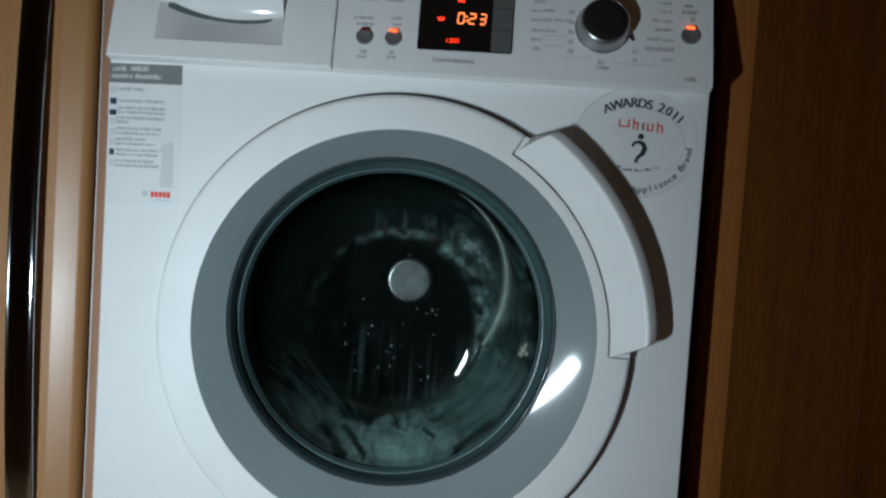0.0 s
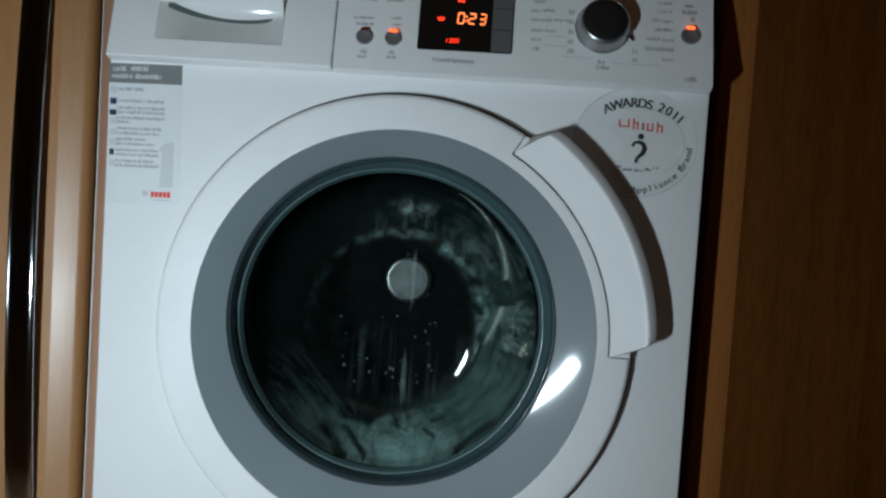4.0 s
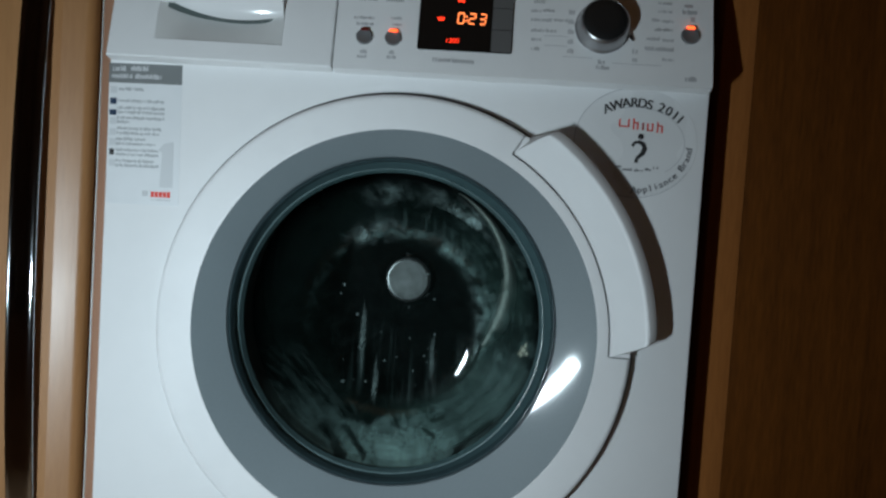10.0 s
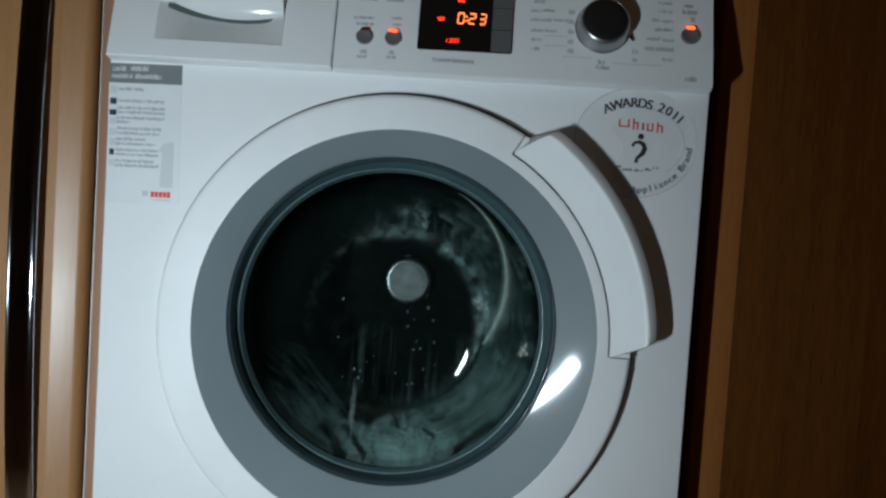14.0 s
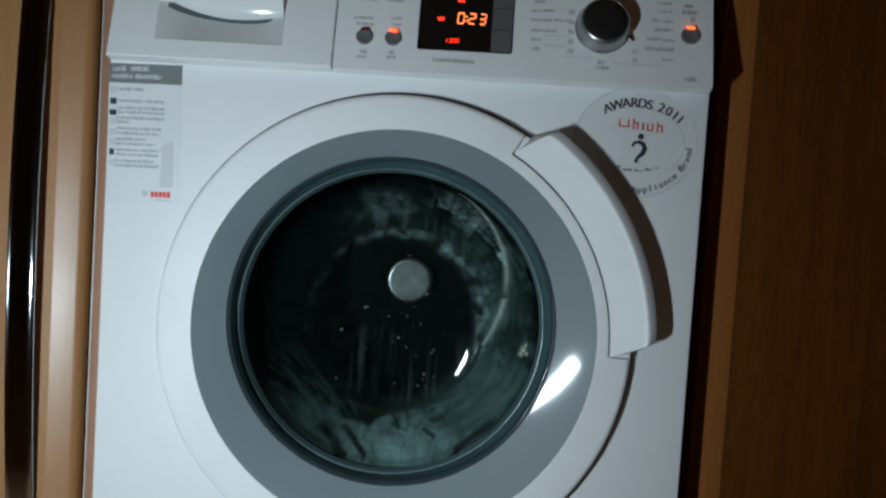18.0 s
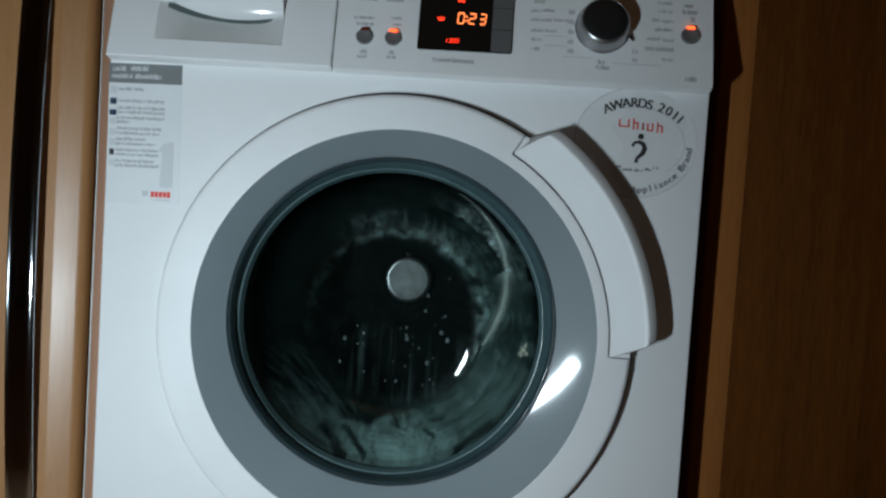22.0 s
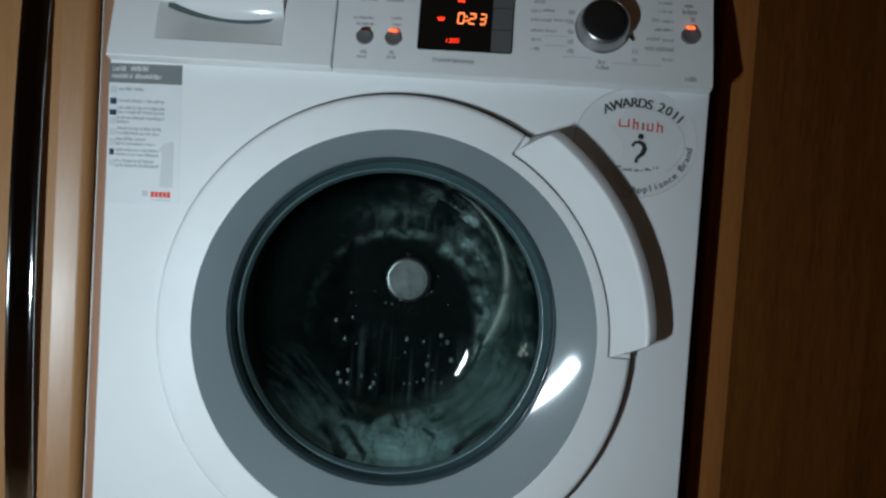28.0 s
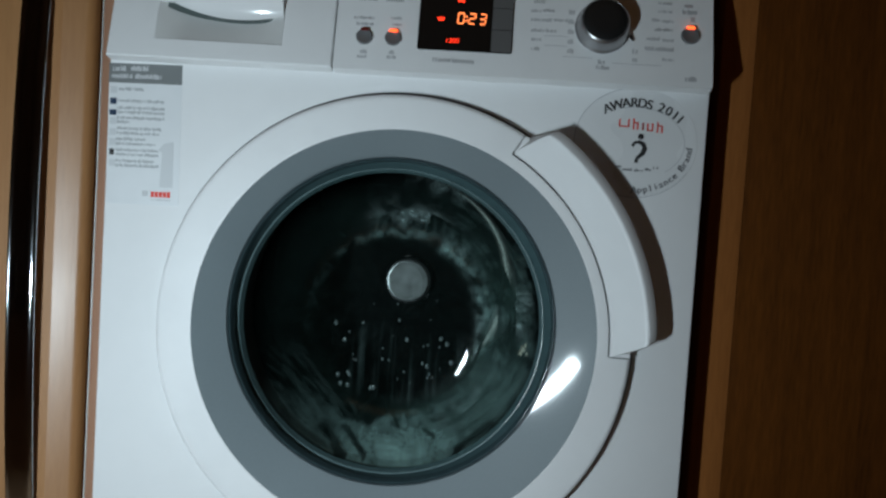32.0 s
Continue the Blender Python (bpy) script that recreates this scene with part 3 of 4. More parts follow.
part("door_rim", sector(rim[:4] + [(0.2120, -0.0133), (0.2138, -0.0132), (0.2143, -0.0126), (0.2143, -0.0010)], HA0 - 0.3, HA1 + 0.3, 60, DC, SC), PLASTIC, door, "narrow white rim inside the handle")
part("door_joint", lathe([(0.2366, -0.0004, DC), (0.2405, -0.0004, DC), (0.2407, 0.0004, DC)], 144), JOINT, wm, "thin grey joint round the door")
part("rim_gap", sector([(0.2145, -0.0006), (0.2145, -0.0030), (0.2185, -0.0030), (0.2185, -0.0006)], HA0 - 0.4, HA1 + 0.35, 40, DC), DARK, door, "dark joint round the handle")

# Handle: a raised white grip that overhangs the body.
rows = []
for i in range(61):
    f = i / 60
    a = HA0 + (HA1 - HA0) * f
    prof = [(0.2162, -0.0032, 0), (0.2162, -0.0125, 0), (0.2169, -0.0135, 0), (0.2260, -0.0185, 0.24), (0.2375, -0.0268, 0.52), (0.2450, -0.0318, 0.70), (0.2478, -0.0337, 0.78), (0.2490, -0.0337, 0.82), (0.2502, -0.0332, 0.88), (0.2566, -0.0290, 0.98), (0.2581, -0.0272, 1), (0.2576, -0.0245, 1), (0.2480, -0.0160, 0.7), (0.2378, -0.0085, 0.2), (0.2374, -0.0032, 0.2)]
    row = []
    for r, y, k in prof:
        low, high = HA0 + 5.0 * k, HA1 - 5.2 * k
        t = radians(low + (high - low) * f)
        end = min(1.0, min(f, 1 - f) / 0.03)
        rr = r if end >= 1 else r - (0.0012 * (1 - end) if k >= 0.7 else 0)
        row.append((DC[0] + rr * math.cos(t), y, DC[1] + rr * math.sin(t)))
    rows.append(row)
part("door_handle", rings(bmesh.new(), rows, True, (0, -1)), PLASTIC, door, "curved raised white handle")
part("handle_base", sector([(0.2160, -0.0034), (0.2160, -0.0124), (0.2166, -0.0131), (0.2355, -0.0129), (0.2368, -0.0118), (0.2374, -0.0095), (0.2374, -0.0034)], HA0, HA1, 60, DC), PLASTIC, door, "flat white foot of the handle")

# Silver funnel ring, dark rim and the glass bowl.
def mixc(a, b, f):
    return (a[0] + (b[0] - a[0]) * f, a[1] + (b[1] - a[1]) * f)


part("silver_ring", lathe([(0.2022, -0.0116, SC), (0.2016, -0.0126, SC)] + [(0.2016 - 0.0342 * f, -0.0126 + 0.0154 * f, mixc(SC, GC, f)) for f in [i / 10 for i in range(11)]] + [(0.1668, 0.0044, GC), (0.1668, 0.026, GC)], 144), SILVER, door, "grey silver funnel ring")
part("glass_rim", lathe([(0.1668, 0.012, GC), (0.1666, 0.0038, GC), (0.1662, 0.0032, GC), (0.1656, 0.0034, GC), (0.1653, 0.0046, GC), (0.1653, 0.0140, GC)], 144), RIM, door, "thin dark joint round the glass")
# Rounded glossy bead, a dark wall behind it and the pale edge of the glass itself.
LC = (-0.0038, 0.4707)    # middle of the glass edge
part("glass_bead", lathe([(0.1655, 0.0120, GC), (0.1655, 0.0050, GC), (0.1652, 0.0043, GC), (0.1648, 0.0040, GC), (0.1644, 0.0041, GC), (0.1640, 0.0046, GC), (0.1636, 0.0056, GC), (0.1631, 0.0075, GC), (0.1625, 0.0098, GC), (0.1618, 0.0124, GC)], 144), BEAD, door, "smoked glossy bead round the glass")
part("bead_wall", lathe([(0.1624, 0.0104, GC), (0.1617, 0.0124, mixc(GC, LC, 0.3)), (0.1588, 0.0215, LC)], 144), WALLGLASS, door, "smoked wall behind the bead")
part("glass_lip", lathe([(0.1589, 0.0216, LC), (0.1588, 0.0210, LC), (0.1585, 0.0208, LC), (0.1579, 0.0209, LC), (0.1574, 0.0211, LC), (0.1570, 0.0216, LC), (0.1566, 0.0232, LC), (0.1559, 0.0262, LC), (0.1549, 0.0285, LC), (0.1556, 0.0310, LC)], 144), LIPGLASS, door, "pale teal edge of the glass")

BOWL = [(0.1560, 0.0185), (0.1552, 0.022)]
# how steeply the glass leans, from its edge to its flat end
for r, lean in ((0.1500, 72), (0.1420, 62), (0.1330, 57), (0.1230, 54), (0.1150, 49), (0.1090, 42), (0.1040, 33), (0.1000, 24), (0.0960, 18.5), (0.0920, 15.5), (0.0880, 13.2), (0.0840, 11.2), (0.0800, 9.2), (0.0740, 6.5), (0.0640, 4), (0.0400, 2), (0.0120, 1), (0.0004, 0)):
    BOWL.append((r, BOWL[-1][1] + (BOWL[-1][0] - r) * math.tan(radians(lean))))


def bowl_y(r):
    """How deep the bowl reaches at a radius."""
    for (r0, y0), (r1, y1) in zip(BOWL, BOWL[1:]):
        if r1 <= r <= r0:
            return y0 + (y1 - y0) * (r0 - r) / (r0 - r1)
    return BOWL[0][1] if r > BOWL[0][0] else BOWL[-1][1]


def bowl_c(y):
    return mixc(GC, FC, min(1, max(0, (y - 0.018) / (BOWL[-1][1] - 0.022))))


LEAN = -0.021             # the bowl's flat end looks down a little


def lean(r, z):
    """How much deeper the leaning end lies at a place."""
    f = min(1.0, max(0.0, (0.152 - r) / 0.045))
    return LEAN * f * f * (3 - 2 * f) * (z - FC[1])


def leaning(bm):
    for v in bm.verts:
        c = bowl_c(v.co.y)
        v.co.y += lean(math.hypot(v.co.x - c[0], v.co.z - c[1]), v.co.z)
    return bm


glass = part("glass_bowl", leaning(lathe([(r, y, bowl_c(y)) for r, y in BOWL] + [(r - 0.0005, y + 0.004, bowl_c(y)) for r, y in reversed(BOWL)], 128)), GLASS, door, "clear curved glass bowl streaked with suds")
glass.visible_shadow = False

part("door_seal", lathe([(0.1900, 0.030, DC), (0.1700, 0.032, GC), (0.1640, 0.040, GC), (0.1620, 0.055, GC), (0.1680, 0.070, GC), (0.1640, 0.085, GC), (0.1700, 0.100, GC), (0.1800, 0.105, GC), (0.2350, 0.106, GC), (0.2400, 0.110, GC)], 96), RUBBER, wm, "folded grey rubber seal")
part("tub", lathe([(0.2560, 0.104, HC), (0.2600, 0.110, HC), (0.2600, 0.46, HC), (0.2400, 0.48, HC), (0.02, 0.49, HC)], 64), RUBBER, wm, "dark tub wall")

# Drum: it turns about the axis through its hub.
AX = (HC[0], 0.25, HC[1])
drum = part("drum", lathe([(0.1850, 0.112, HC), (0.1900, 0.112, HC), (0.2250, 0.120, HC), (0.2320, 0.130, HC), (0.2320, 0.380, HC), (0.2260, 0.395, HC), (0.2100, 0.402, HC)], 96), SHADESTEEL, wm, "steel drum coloured dark for the shade inside", AX)
for a in (20, 140, 260):
    ridge = []
    for i in range(9):
        f = i / 8
        y = 0.135 + 0.245 * f
        h = 0.075 * min(1.0, 4.5 * min(f + 0.03, 1.03 - f)) ** 0.5
        ridge.append([(HC[0] + r * math.cos(radians(a + d)), y, HC[1] + r * math.sin(radians(a + d))) for r, d in ((0.2315, -9), (0.2315 - h * 0.55, -5.5), (0.2315 - h * 0.92, -2.4), (0.2315 - h, 0), (0.2315 - h * 0.92, 2.4), (0.2315 - h * 0.55, 5.5), (0.2315, 9))])
    part("drum_paddle", rings(bmesh.new(), ridge, False), SHADESTEEL, drum, "drum paddle coloured dark for the shade inside", AX)
part("back_plate", lathe([(0.2100, 0.4015, HC), (0.1640, 0.402, HC), (0.1360, 0.402, HC), (0.0700, 0.403, HC), (0.0380, 0.403, HC)], 96), SHADESTEEL, drum, "steel back of the drum, coloured dark for the shade", AX)
# Tapered steel arc, added to stand in for a reflection on the right.
rows = []
for i in range(73):
    f = i / 72
    a, k = radians(-46 + 110 * f), min(1.0, f / 0.20, (1 - f) / 0.7) ** 0.9 + 0.02
    rows.append([(HC[0] + (0.151 + r * k) * math.cos(a), 0.4005 - y * k, HC[1] + (0.151 + r * k) * math.sin(a)) for r, y in ((0.014, 0.0), (0.009, 0.0038), (0.003, 0.0056), (-0.003, 0.0060), (-0.009, 0.0045), (-0.014, 0.0))])
part("glint_arc", rings(bmesh.new(), rows, True, (0, -1)), ARCSTEEL, wm, "dull steel arc added for a reflection behind the glass")
hub = part("hub", lathe([(0.0352, 0.404, HC), (0.0352, 0.3840, HC), (0.0300, 0.3816, HC), (0.0292, 0.3810, HC), (0.0200, 0.3810, HC), (0.0030, 0.3810, HC)], 64, (-1,)), HUBSTEEL, drum, "flat light steel hub cap", AX)
part("hub_edge", lathe([(0.0354, 0.3860, HC), (0.0353, 0.3828, HC), (0.0350, 0.3820, HC), (0.0343, 0.38165, HC), (0.0330, 0.38131, HC), (0.0315, 0.38105, HC), (0.0300, 0.38091, HC), (0.0292, 0.38086, HC), (0.0288, 0.3812, HC)], 64), EDGESTEEL, hub, "polished steel edge of the hub", AX)

# ---- oak base cabinet beside the machine ----
cab = thing("base_cabinet", (-0.61, 0.30, 0.0), "light oak base cabinet with a chrome bow handle", "cabinet")
part("carcass", box(bmesh.new(), -0.92, -0.3140, 0.026, 0.58, 0.10, 0.87, 0.001), OAKSTILE, cab, "brown wooden carcass")
edge = [(-0.915, 0.020), (-0.915, 0.006), (-0.909, 0.000), (-0.900, -0.002)]
edge += [(-0.3478, -0.002), (-0.3470, -0.00185), (-0.3460, -0.0015), (-0.3270, 0.0045), (-0.3250, 0.0056), (-0.3225, 0.0078), (-0.3205, 0.0110), (-0.3195, 0.0150), (-0.3192, 0.020)]
part("cabinet_door", rings(bmesh.new(), [[(x, y, z) for x, y in edge] for z in (0.11, 0.862)], True, (0, -1)), OAK, cab, "light oak door with a slanting front edge")
part("edge_strip", box(bmesh.new(), -0.3132, -0.3122, 0.0112, 0.58, 0.10, 0.87, 0.0004), EDGEWHITE, cab, "thin pale edging strip")
part("side_panel", box(bmesh.new(), -0.3120, -0.2998, 0.012, 0.58, 0.02, 0.87, 0.0006), EDGEBROWN, cab, "brown veneered side panel")
part("plinth", box(bmesh.new(), -0.915, -0.3150, 0.06, 0.08, 0.0, 0.098), OAK, cab)

# Chrome bow handle: a flat strap that swells outward in its middle.
rows = []
HZ0, HZ1 = 0.215, 0.845
for i in range(61):
    f = i / 60
    z = HZ0 + (HZ1 - HZ0) * f
    s = 1 - (2 * f - 1) ** 2
    y0 = -0.0035 - 0.018 * s ** 0.9
    xc, w, d = -0.3675, 0.0138, 0.0046
    row = []
    for u, h in ((-1, 0), (-0.98, 0.80), (-0.94, 1.0), (-0.88, 1.0), (-0.82, 0.93), (-0.74, 0.84), (-0.66, 0.80), (-0.5, 0.78), (-0.1, 0.78), (0.3, 0.78), (0.5, 0.775), (0.64, 0.74), (0.76, 0.66), (0.86, 0.54), (0.93, 0.38), (0.98, 0.18), (1, 0)):
        row.append((xc + w * u, y0 - d * h, z))
    for k in range(1, 8):
        u = 1 - k / 4
        row.append((xc + w * u, y0 + 0.0012 * (1 - u * u), z))
    rows.append(row)
handle = part("bow_handle", rings(bmesh.new(), rows, True, (0, -1)), CHROME, cab, "polished chrome bow handle")

# ---- dark wooden cabinet on the machine's other side ----
tall = thing("tall_cabinet", (0.66, 0.30, 0.0), "brown wooden cabinet with plain upright-grained panels", "cabinet")
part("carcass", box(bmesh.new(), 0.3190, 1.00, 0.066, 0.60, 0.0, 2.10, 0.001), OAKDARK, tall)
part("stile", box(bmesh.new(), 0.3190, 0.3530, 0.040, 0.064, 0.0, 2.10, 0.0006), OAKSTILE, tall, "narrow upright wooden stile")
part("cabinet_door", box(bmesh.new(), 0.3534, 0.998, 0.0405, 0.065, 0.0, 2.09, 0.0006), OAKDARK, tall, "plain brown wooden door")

# ---- suds ----
def fb(x, z, seed=0.0, octaves=4):
    return noise.fractal((x, z, seed), 0.9, 2.1, octaves)


def soft(v):
    v = min(1.0, max(0.0, v))
    return v * v * (3 - 2 * v)


def hump(x, m, w):
    return math.exp(-((x - m) / w) ** 2)


def off_line(x, z, x0, z0, x1, z1):
    """How far a place lies from a stroke."""
    dx, dz = x1 - x0, z1 - z0
    f = min(1.0, max(0.0, ((x - x0) * dx + (z - z0) * dz) / (dx * dx + dz * dz)))
    return math.hypot(x - x0 - f * dx, z - z0 - f * dz)


def sheet(a0, a1, r0, r1, cover, na, nr, lift, at=(0.0, 0.0), fade=16, flat=False):
    """A thin skin on the drum side of the bowl. cover: how thick it lies, by place, angle and radius."""
    q = bmesh.new()
    cv = q.verts.layers.float.new("cover")
    grid = []
    for j in range(nr + 1):
        r = r0 + (r1 - r0) * j / nr
        y0 = bowl_y(r)
        c = bowl_c(y0)
        row = []
        for i in range(na + 1):
            a = a0 + (a1 - a0) * i / na
            x, z = c[0] + r * math.cos(radians(a)), c[1] + r * math.sin(radians(a))
            v = q.verts.new((x - at[0], y0 + lift + (0.0 if flat else lean(r, z)) + noise.noise((a * 0.09, r * 60, 2.0)) * 0.0005, z - at[1]))
            edge = min(1.0, 8 * j / nr if r0 > 0.05 else 1.0, fade * (1 - j / nr)) * (min(1.0, 10 * min(i / na, 1 - i / na)) if a1 - a0 < 360 else 1.0)
            v[cv] = max(0.0, cover(x, z, a, r)) * edge
            row.append(v)
        grid.append(row)
    for p0, p1 in zip(grid, grid[1:]):
        for i in range(na):
            q.faces.new((p0[i], p0[i + 1], p1[i + 1], p1[i]))
    return q


def film(name, a0, a1, r0, r1, cover, mat, label, na, nr, lift=0.0055, fade=16):
    return tagged(part(name, sheet(a0, a1, r0, r1, cover, na, nr, lift, fade=fade), mat), label, "suds", kind="stuff")


# bare strokes wiped through the film in the bowl's foot: both ends and width
STROKES = [(-0.0530, 0.3440, -0.0240, 0.3225, 0.0030), (-0.0740, 0.3470, -0.0450, 0.3230, 0.0045), (0.0720, 0.3375, 0.1100, 0.3680, 0.0030), (-0.0060, 0.3600, 0.0060, 0.3440, 0.0028), (0.0350, 0.3440, 0.0480, 0.3410, 0.0026), (0.0440, 0.3530, 0.0560, 0.3580, 0.0028), (-0.0300, 0.3560, -0.0120, 0.3520, 0.0026), (0.0620, 0.3270, 0.0780, 0.3400, 0.0026)]


def foot_cover(x, z, a, r):
    wx, wz = x + 0.006 * fb(x * 38, z * 38, 5.0, 3), z + 0.006 * fb(x * 38, z * 38, 9.0, 3)
    top = soft((r - 0.1045 - 0.016 * soft((-84 - a) / 26) - 0.007 * fb(x * 55, z * 55, 1.0)) / 0.008)
    left = 0.30 * soft((a + 150 + 5 * fb(x * 60, z * 60, 3.0)) / 25) + 0.70 * soft((a + 127 + 4 * fb(x * 60, z * 60, 3.0) - (r - 0.13) * 250) / 18)
    right = 1 - 0.66 * soft((a + 84 + 8 * fb(x * 40, z * 40, 6.0)) / 40)
    body = (0.80 + 0.50 * fb(wx * 60, wz * 60, 2.0) + 0.25 * hump(a, -80, 18)) * (0.62 + 0.75 * soft((r - 0.112) / 0.038))
    # curls where the film is thin near its upper edge
    curl = soft((abs(fb(wx * 75, wz * 75, 14.0, 2)) - 0.02) / 0.16)
    near = hump(r, 0.114, 0.013) * hump(a, -80, 30)
    body *= 1 - 0.8 * near * (1 - curl)
    # strokes along the rim on the far side
    body *= 1 - 0.65 * soft((a + 72) / 25) * soft(0.5 + 1.6 * fb(a * 0.035, r * 190, 21.0, 3))
    for x0, z0, x1, z1, w in STROKES:
        body *= 1 - 0.88 * soft((w * 1.1 - off_line(x + 0.2 * (wx - x), z + 0.2 * (wz - z), x0, z0, x1, z1)) / (0.8 * w))
    faint = 0.15 * soft((a + 172) / 30) * soft((-100 - a) / 20) * soft(0.45 + 1.5 * fb((x * 0.75 + z * 0.66) * 230, (x * 0.66 - z * 0.75) * 26, 31.0, 3)) * soft((r - 0.104) / 0.01)
    return top * left * right * body + faint


def ring_cover(x, z, a, r):
    mid = 0.1010 + 0.0030 * fb(a * 0.05, 0.0, 41.0, 3)
    wide = 0.0040 + 0.0030 * max(0.0, fb(a * 0.06, 3.0, 43.0, 3)) + 0.0035 * hump(a, 10, 40)
    lumps = max(0.0, 0.42 + 0.95 * fb(x * 75, z * 75, 47.0)) ** 1.4
    spikes = soft((0.130 - r) / 0.024) * soft((r - 0.100) / 0.004) * max(0.0, fb(x * 200, z * 20, 51.0, 3) - 0.14) * 2.6 * hump(a, 86, 38)
    return (hump(r, mid, wide) * lumps * (0.22 + 0.75 * hump(a, 65, 48) + 0.75 * hump(a, 2, 34)) + 0.22 * spikes) * soft((a + 58) / 20) * (0.28 + 0.72 * soft((135 - a) / 40)) * soft((212 - a) / 40)


def side_cover(x, z, a, r):
    lines = soft(0.42 + 1.5 * fb(a * 0.022, r * 170, 61.0, 3))
    patch = soft(0.5 + 1.2 * fb(x * 45, z * 45, 63.0))
    return lines * patch * (0.34 * hump(a, -8, 42) + 0.10 * hump(a, 50, 30)) + 0.16 * hump(a, -35, 26)


def drip_cover(x, z, a, r):
    line = max(0.0, fb(x * 105, z * 5, 71.0, 3) - 0.08)
    return 0.20 * line * hump(a, -90, 75) * soft(r / 0.03) * soft((0.102 - r) / 0.01)


film("suds_film", -175, -12, 0.0960, 0.1556, foot_cover, FOAM, "grey-white soap film lying in the glass bowl's foot", 420, 76, fade=80)
film("soap_haze", -180, 180, 0.0006, 0.152, lambda x, z, a, r: 0.125 + min(1, max(0, (r - 0.085) / 0.02)) * (0.12 + 0.95 * hump(a, -50, 60) + 0.75 * hump(a, 5, 50)) * (0.7 + 0.5 * fb(x * 20, z * 20, 81.0)), HAZE, "faint milky soap haze over the whole glass bowl", 140, 24, 0.0048)
film("drip_lines", -175, -5, 0.004, 0.102, drip_cover, FOAM, "faint upright drip lines on the inside of glass", 220, 50, 0.0052)
film("suds_streaks", -75, 75, 0.098, 0.1545, side_cover, FOAM, "faint soap streaks down the glass bowl's side", 200, 70, 0.0060)
film("suds_ring", -60, 215, 0.084, 0.1330, ring_cover, FOAM, "ragged ring of soap on the glass bowl's edge", 420, 56, 0.0064)


def blob(q, cv, cx, cz, seed, size, tall=1.0, puff=0.0016, n=24, m=5):
    """A ragged flat lump, thin at its edge."""
    for side in (1, -1):
        mid = q.verts.new((cx, -side * puff, cz))
        mid[cv] = 1.0
        last = None
        for j in range(1, m + 1):
            f = j / m
            row = []
            for i in range(n):
                a = 2 * math.pi * i / n
                e = 0.72 + 0.42 * noise.noise((math.cos(a) * 1.4, math.sin(a) * 1.4, seed * 3.7)) + 0.16 * noise.noise((math.cos(a) * 4, math.sin(a) * 4, seed * 1.9))
                e = max(0.36, e)
                v = q.verts.new((cx + size * e * f * math.cos(a), -side * puff * math.sqrt(max(0, 1 - f * f)) * (0.7 + 0.6 * noise.noise((i * 0.6, j * 0.7, seed))), cz + size * tall * e * f * math.sin(a)))
                v[cv] = max(0, 1 - f ** 1.5)
                row.append(v)
            for i in range(n):
                if last:
                    q.faces.new((last[i], last[(i + 1) % n], row[(i + 1) % n], row[i]))
                else:
                    q.faces.new((mid, row[(i + 1) % n], row[i]))
            last = row


def clump_mesh(seed, size, tall=1.0, puff=0.0016):
    """One ragged lump."""
    q = bmesh.new()
    blob(q, q.verts.layers.float.new("cover"), 0, 0, seed, size, tall, puff, 40, 7)
    return q


def splash(mid, seed, half, wide, tall):
    """A torn sheet of suds that lies on the bowl about one radius; it turns about the bowl's axis there."""
    c = bowl_c(bowl_y(mid))

    def cover(x, z, a, r):
        wa, wr = a + 5 * fb(a * 0.07, r * 60, seed + 1.0, 3), r + 0.004 * fb(a * 0.07, r * 60, seed + 2.0, 3)
        body = hump(wa, 0, half * 0.5) * hump(wr, mid, wide)
        torn = max(0.0, 0.48 + 1.05 * fb(x * 62, z * 62, seed + 3.0)) ** 1.4
        lace = 1 - soft((abs(fb(x * 90, z * 90, seed + 4.0, 3)) - 0.02) / 0.14)
        tail = hump(wa, 0, half * 0.45) * soft((r - mid) / 0.004) * soft((mid + tall - r) / tall) * max(0.0, fb(a * 0.55, r * 12, seed + 5.0, 2) - 0.1) * 2.2
        return body * (torn + 0.35 * lace * body) + 0.6 * tail
    q = sheet(-half, half, max(0.085, mid - 0.020), min(0.152, mid + 0.020 + tall), cover, int(half * 3.0), 56, 0.0070, c, flat=True)
    return q, (c[0], 0.0, c[1])


def thrown(name, mid, seed, half, wide, tall, mat, label, group):
    q, at = splash(mid, seed, half, wide, tall)
    ob = tagged(part(name, q, mat), label, "suds", group, "stuff")
    return ob, (*at, math.degrees(math.atan(lean(mid, FC[1] + 0.1) / 0.1)))


CLUMPS = [[thrown("suds_splash", mid, 100 + 13 * k + i, (28, 24, 34, 26)[i], (0.008, 0.010, 0.009, 0.008)[i] + 0.002 * k, (0.010, 0.014, 0.008, 0.012)[i], CLUMP, "torn patch of thin grey-white suds sliding behind glass", "flung suds") for i in range(4)] for k, mid in enumerate((0.101, 0.117, 0.134))]
WISPS = [thrown("suds_wisp", (0.100, 0.108, 0.116, 0.126, 0.104, 0.112, 0.120, 0.130)[k], 200 + 17 * k, (34, 28, 24, 30, 38, 26, 32, 22)[k], 0.009, 0.014, WISP, "faint wisp of soapy water sliding behind the glass", "flung wisps") for k in range(8)]
TRICKLES = [tagged(part("suds_trickle", clump_mesh(20 + k, 0.0048, (12, 9, 13, 10, 8)[k], 0.0008), TRICKLE), "thin upright trickle of soapy water behind the glass", "trickle", "trickles") for k in range(5)]


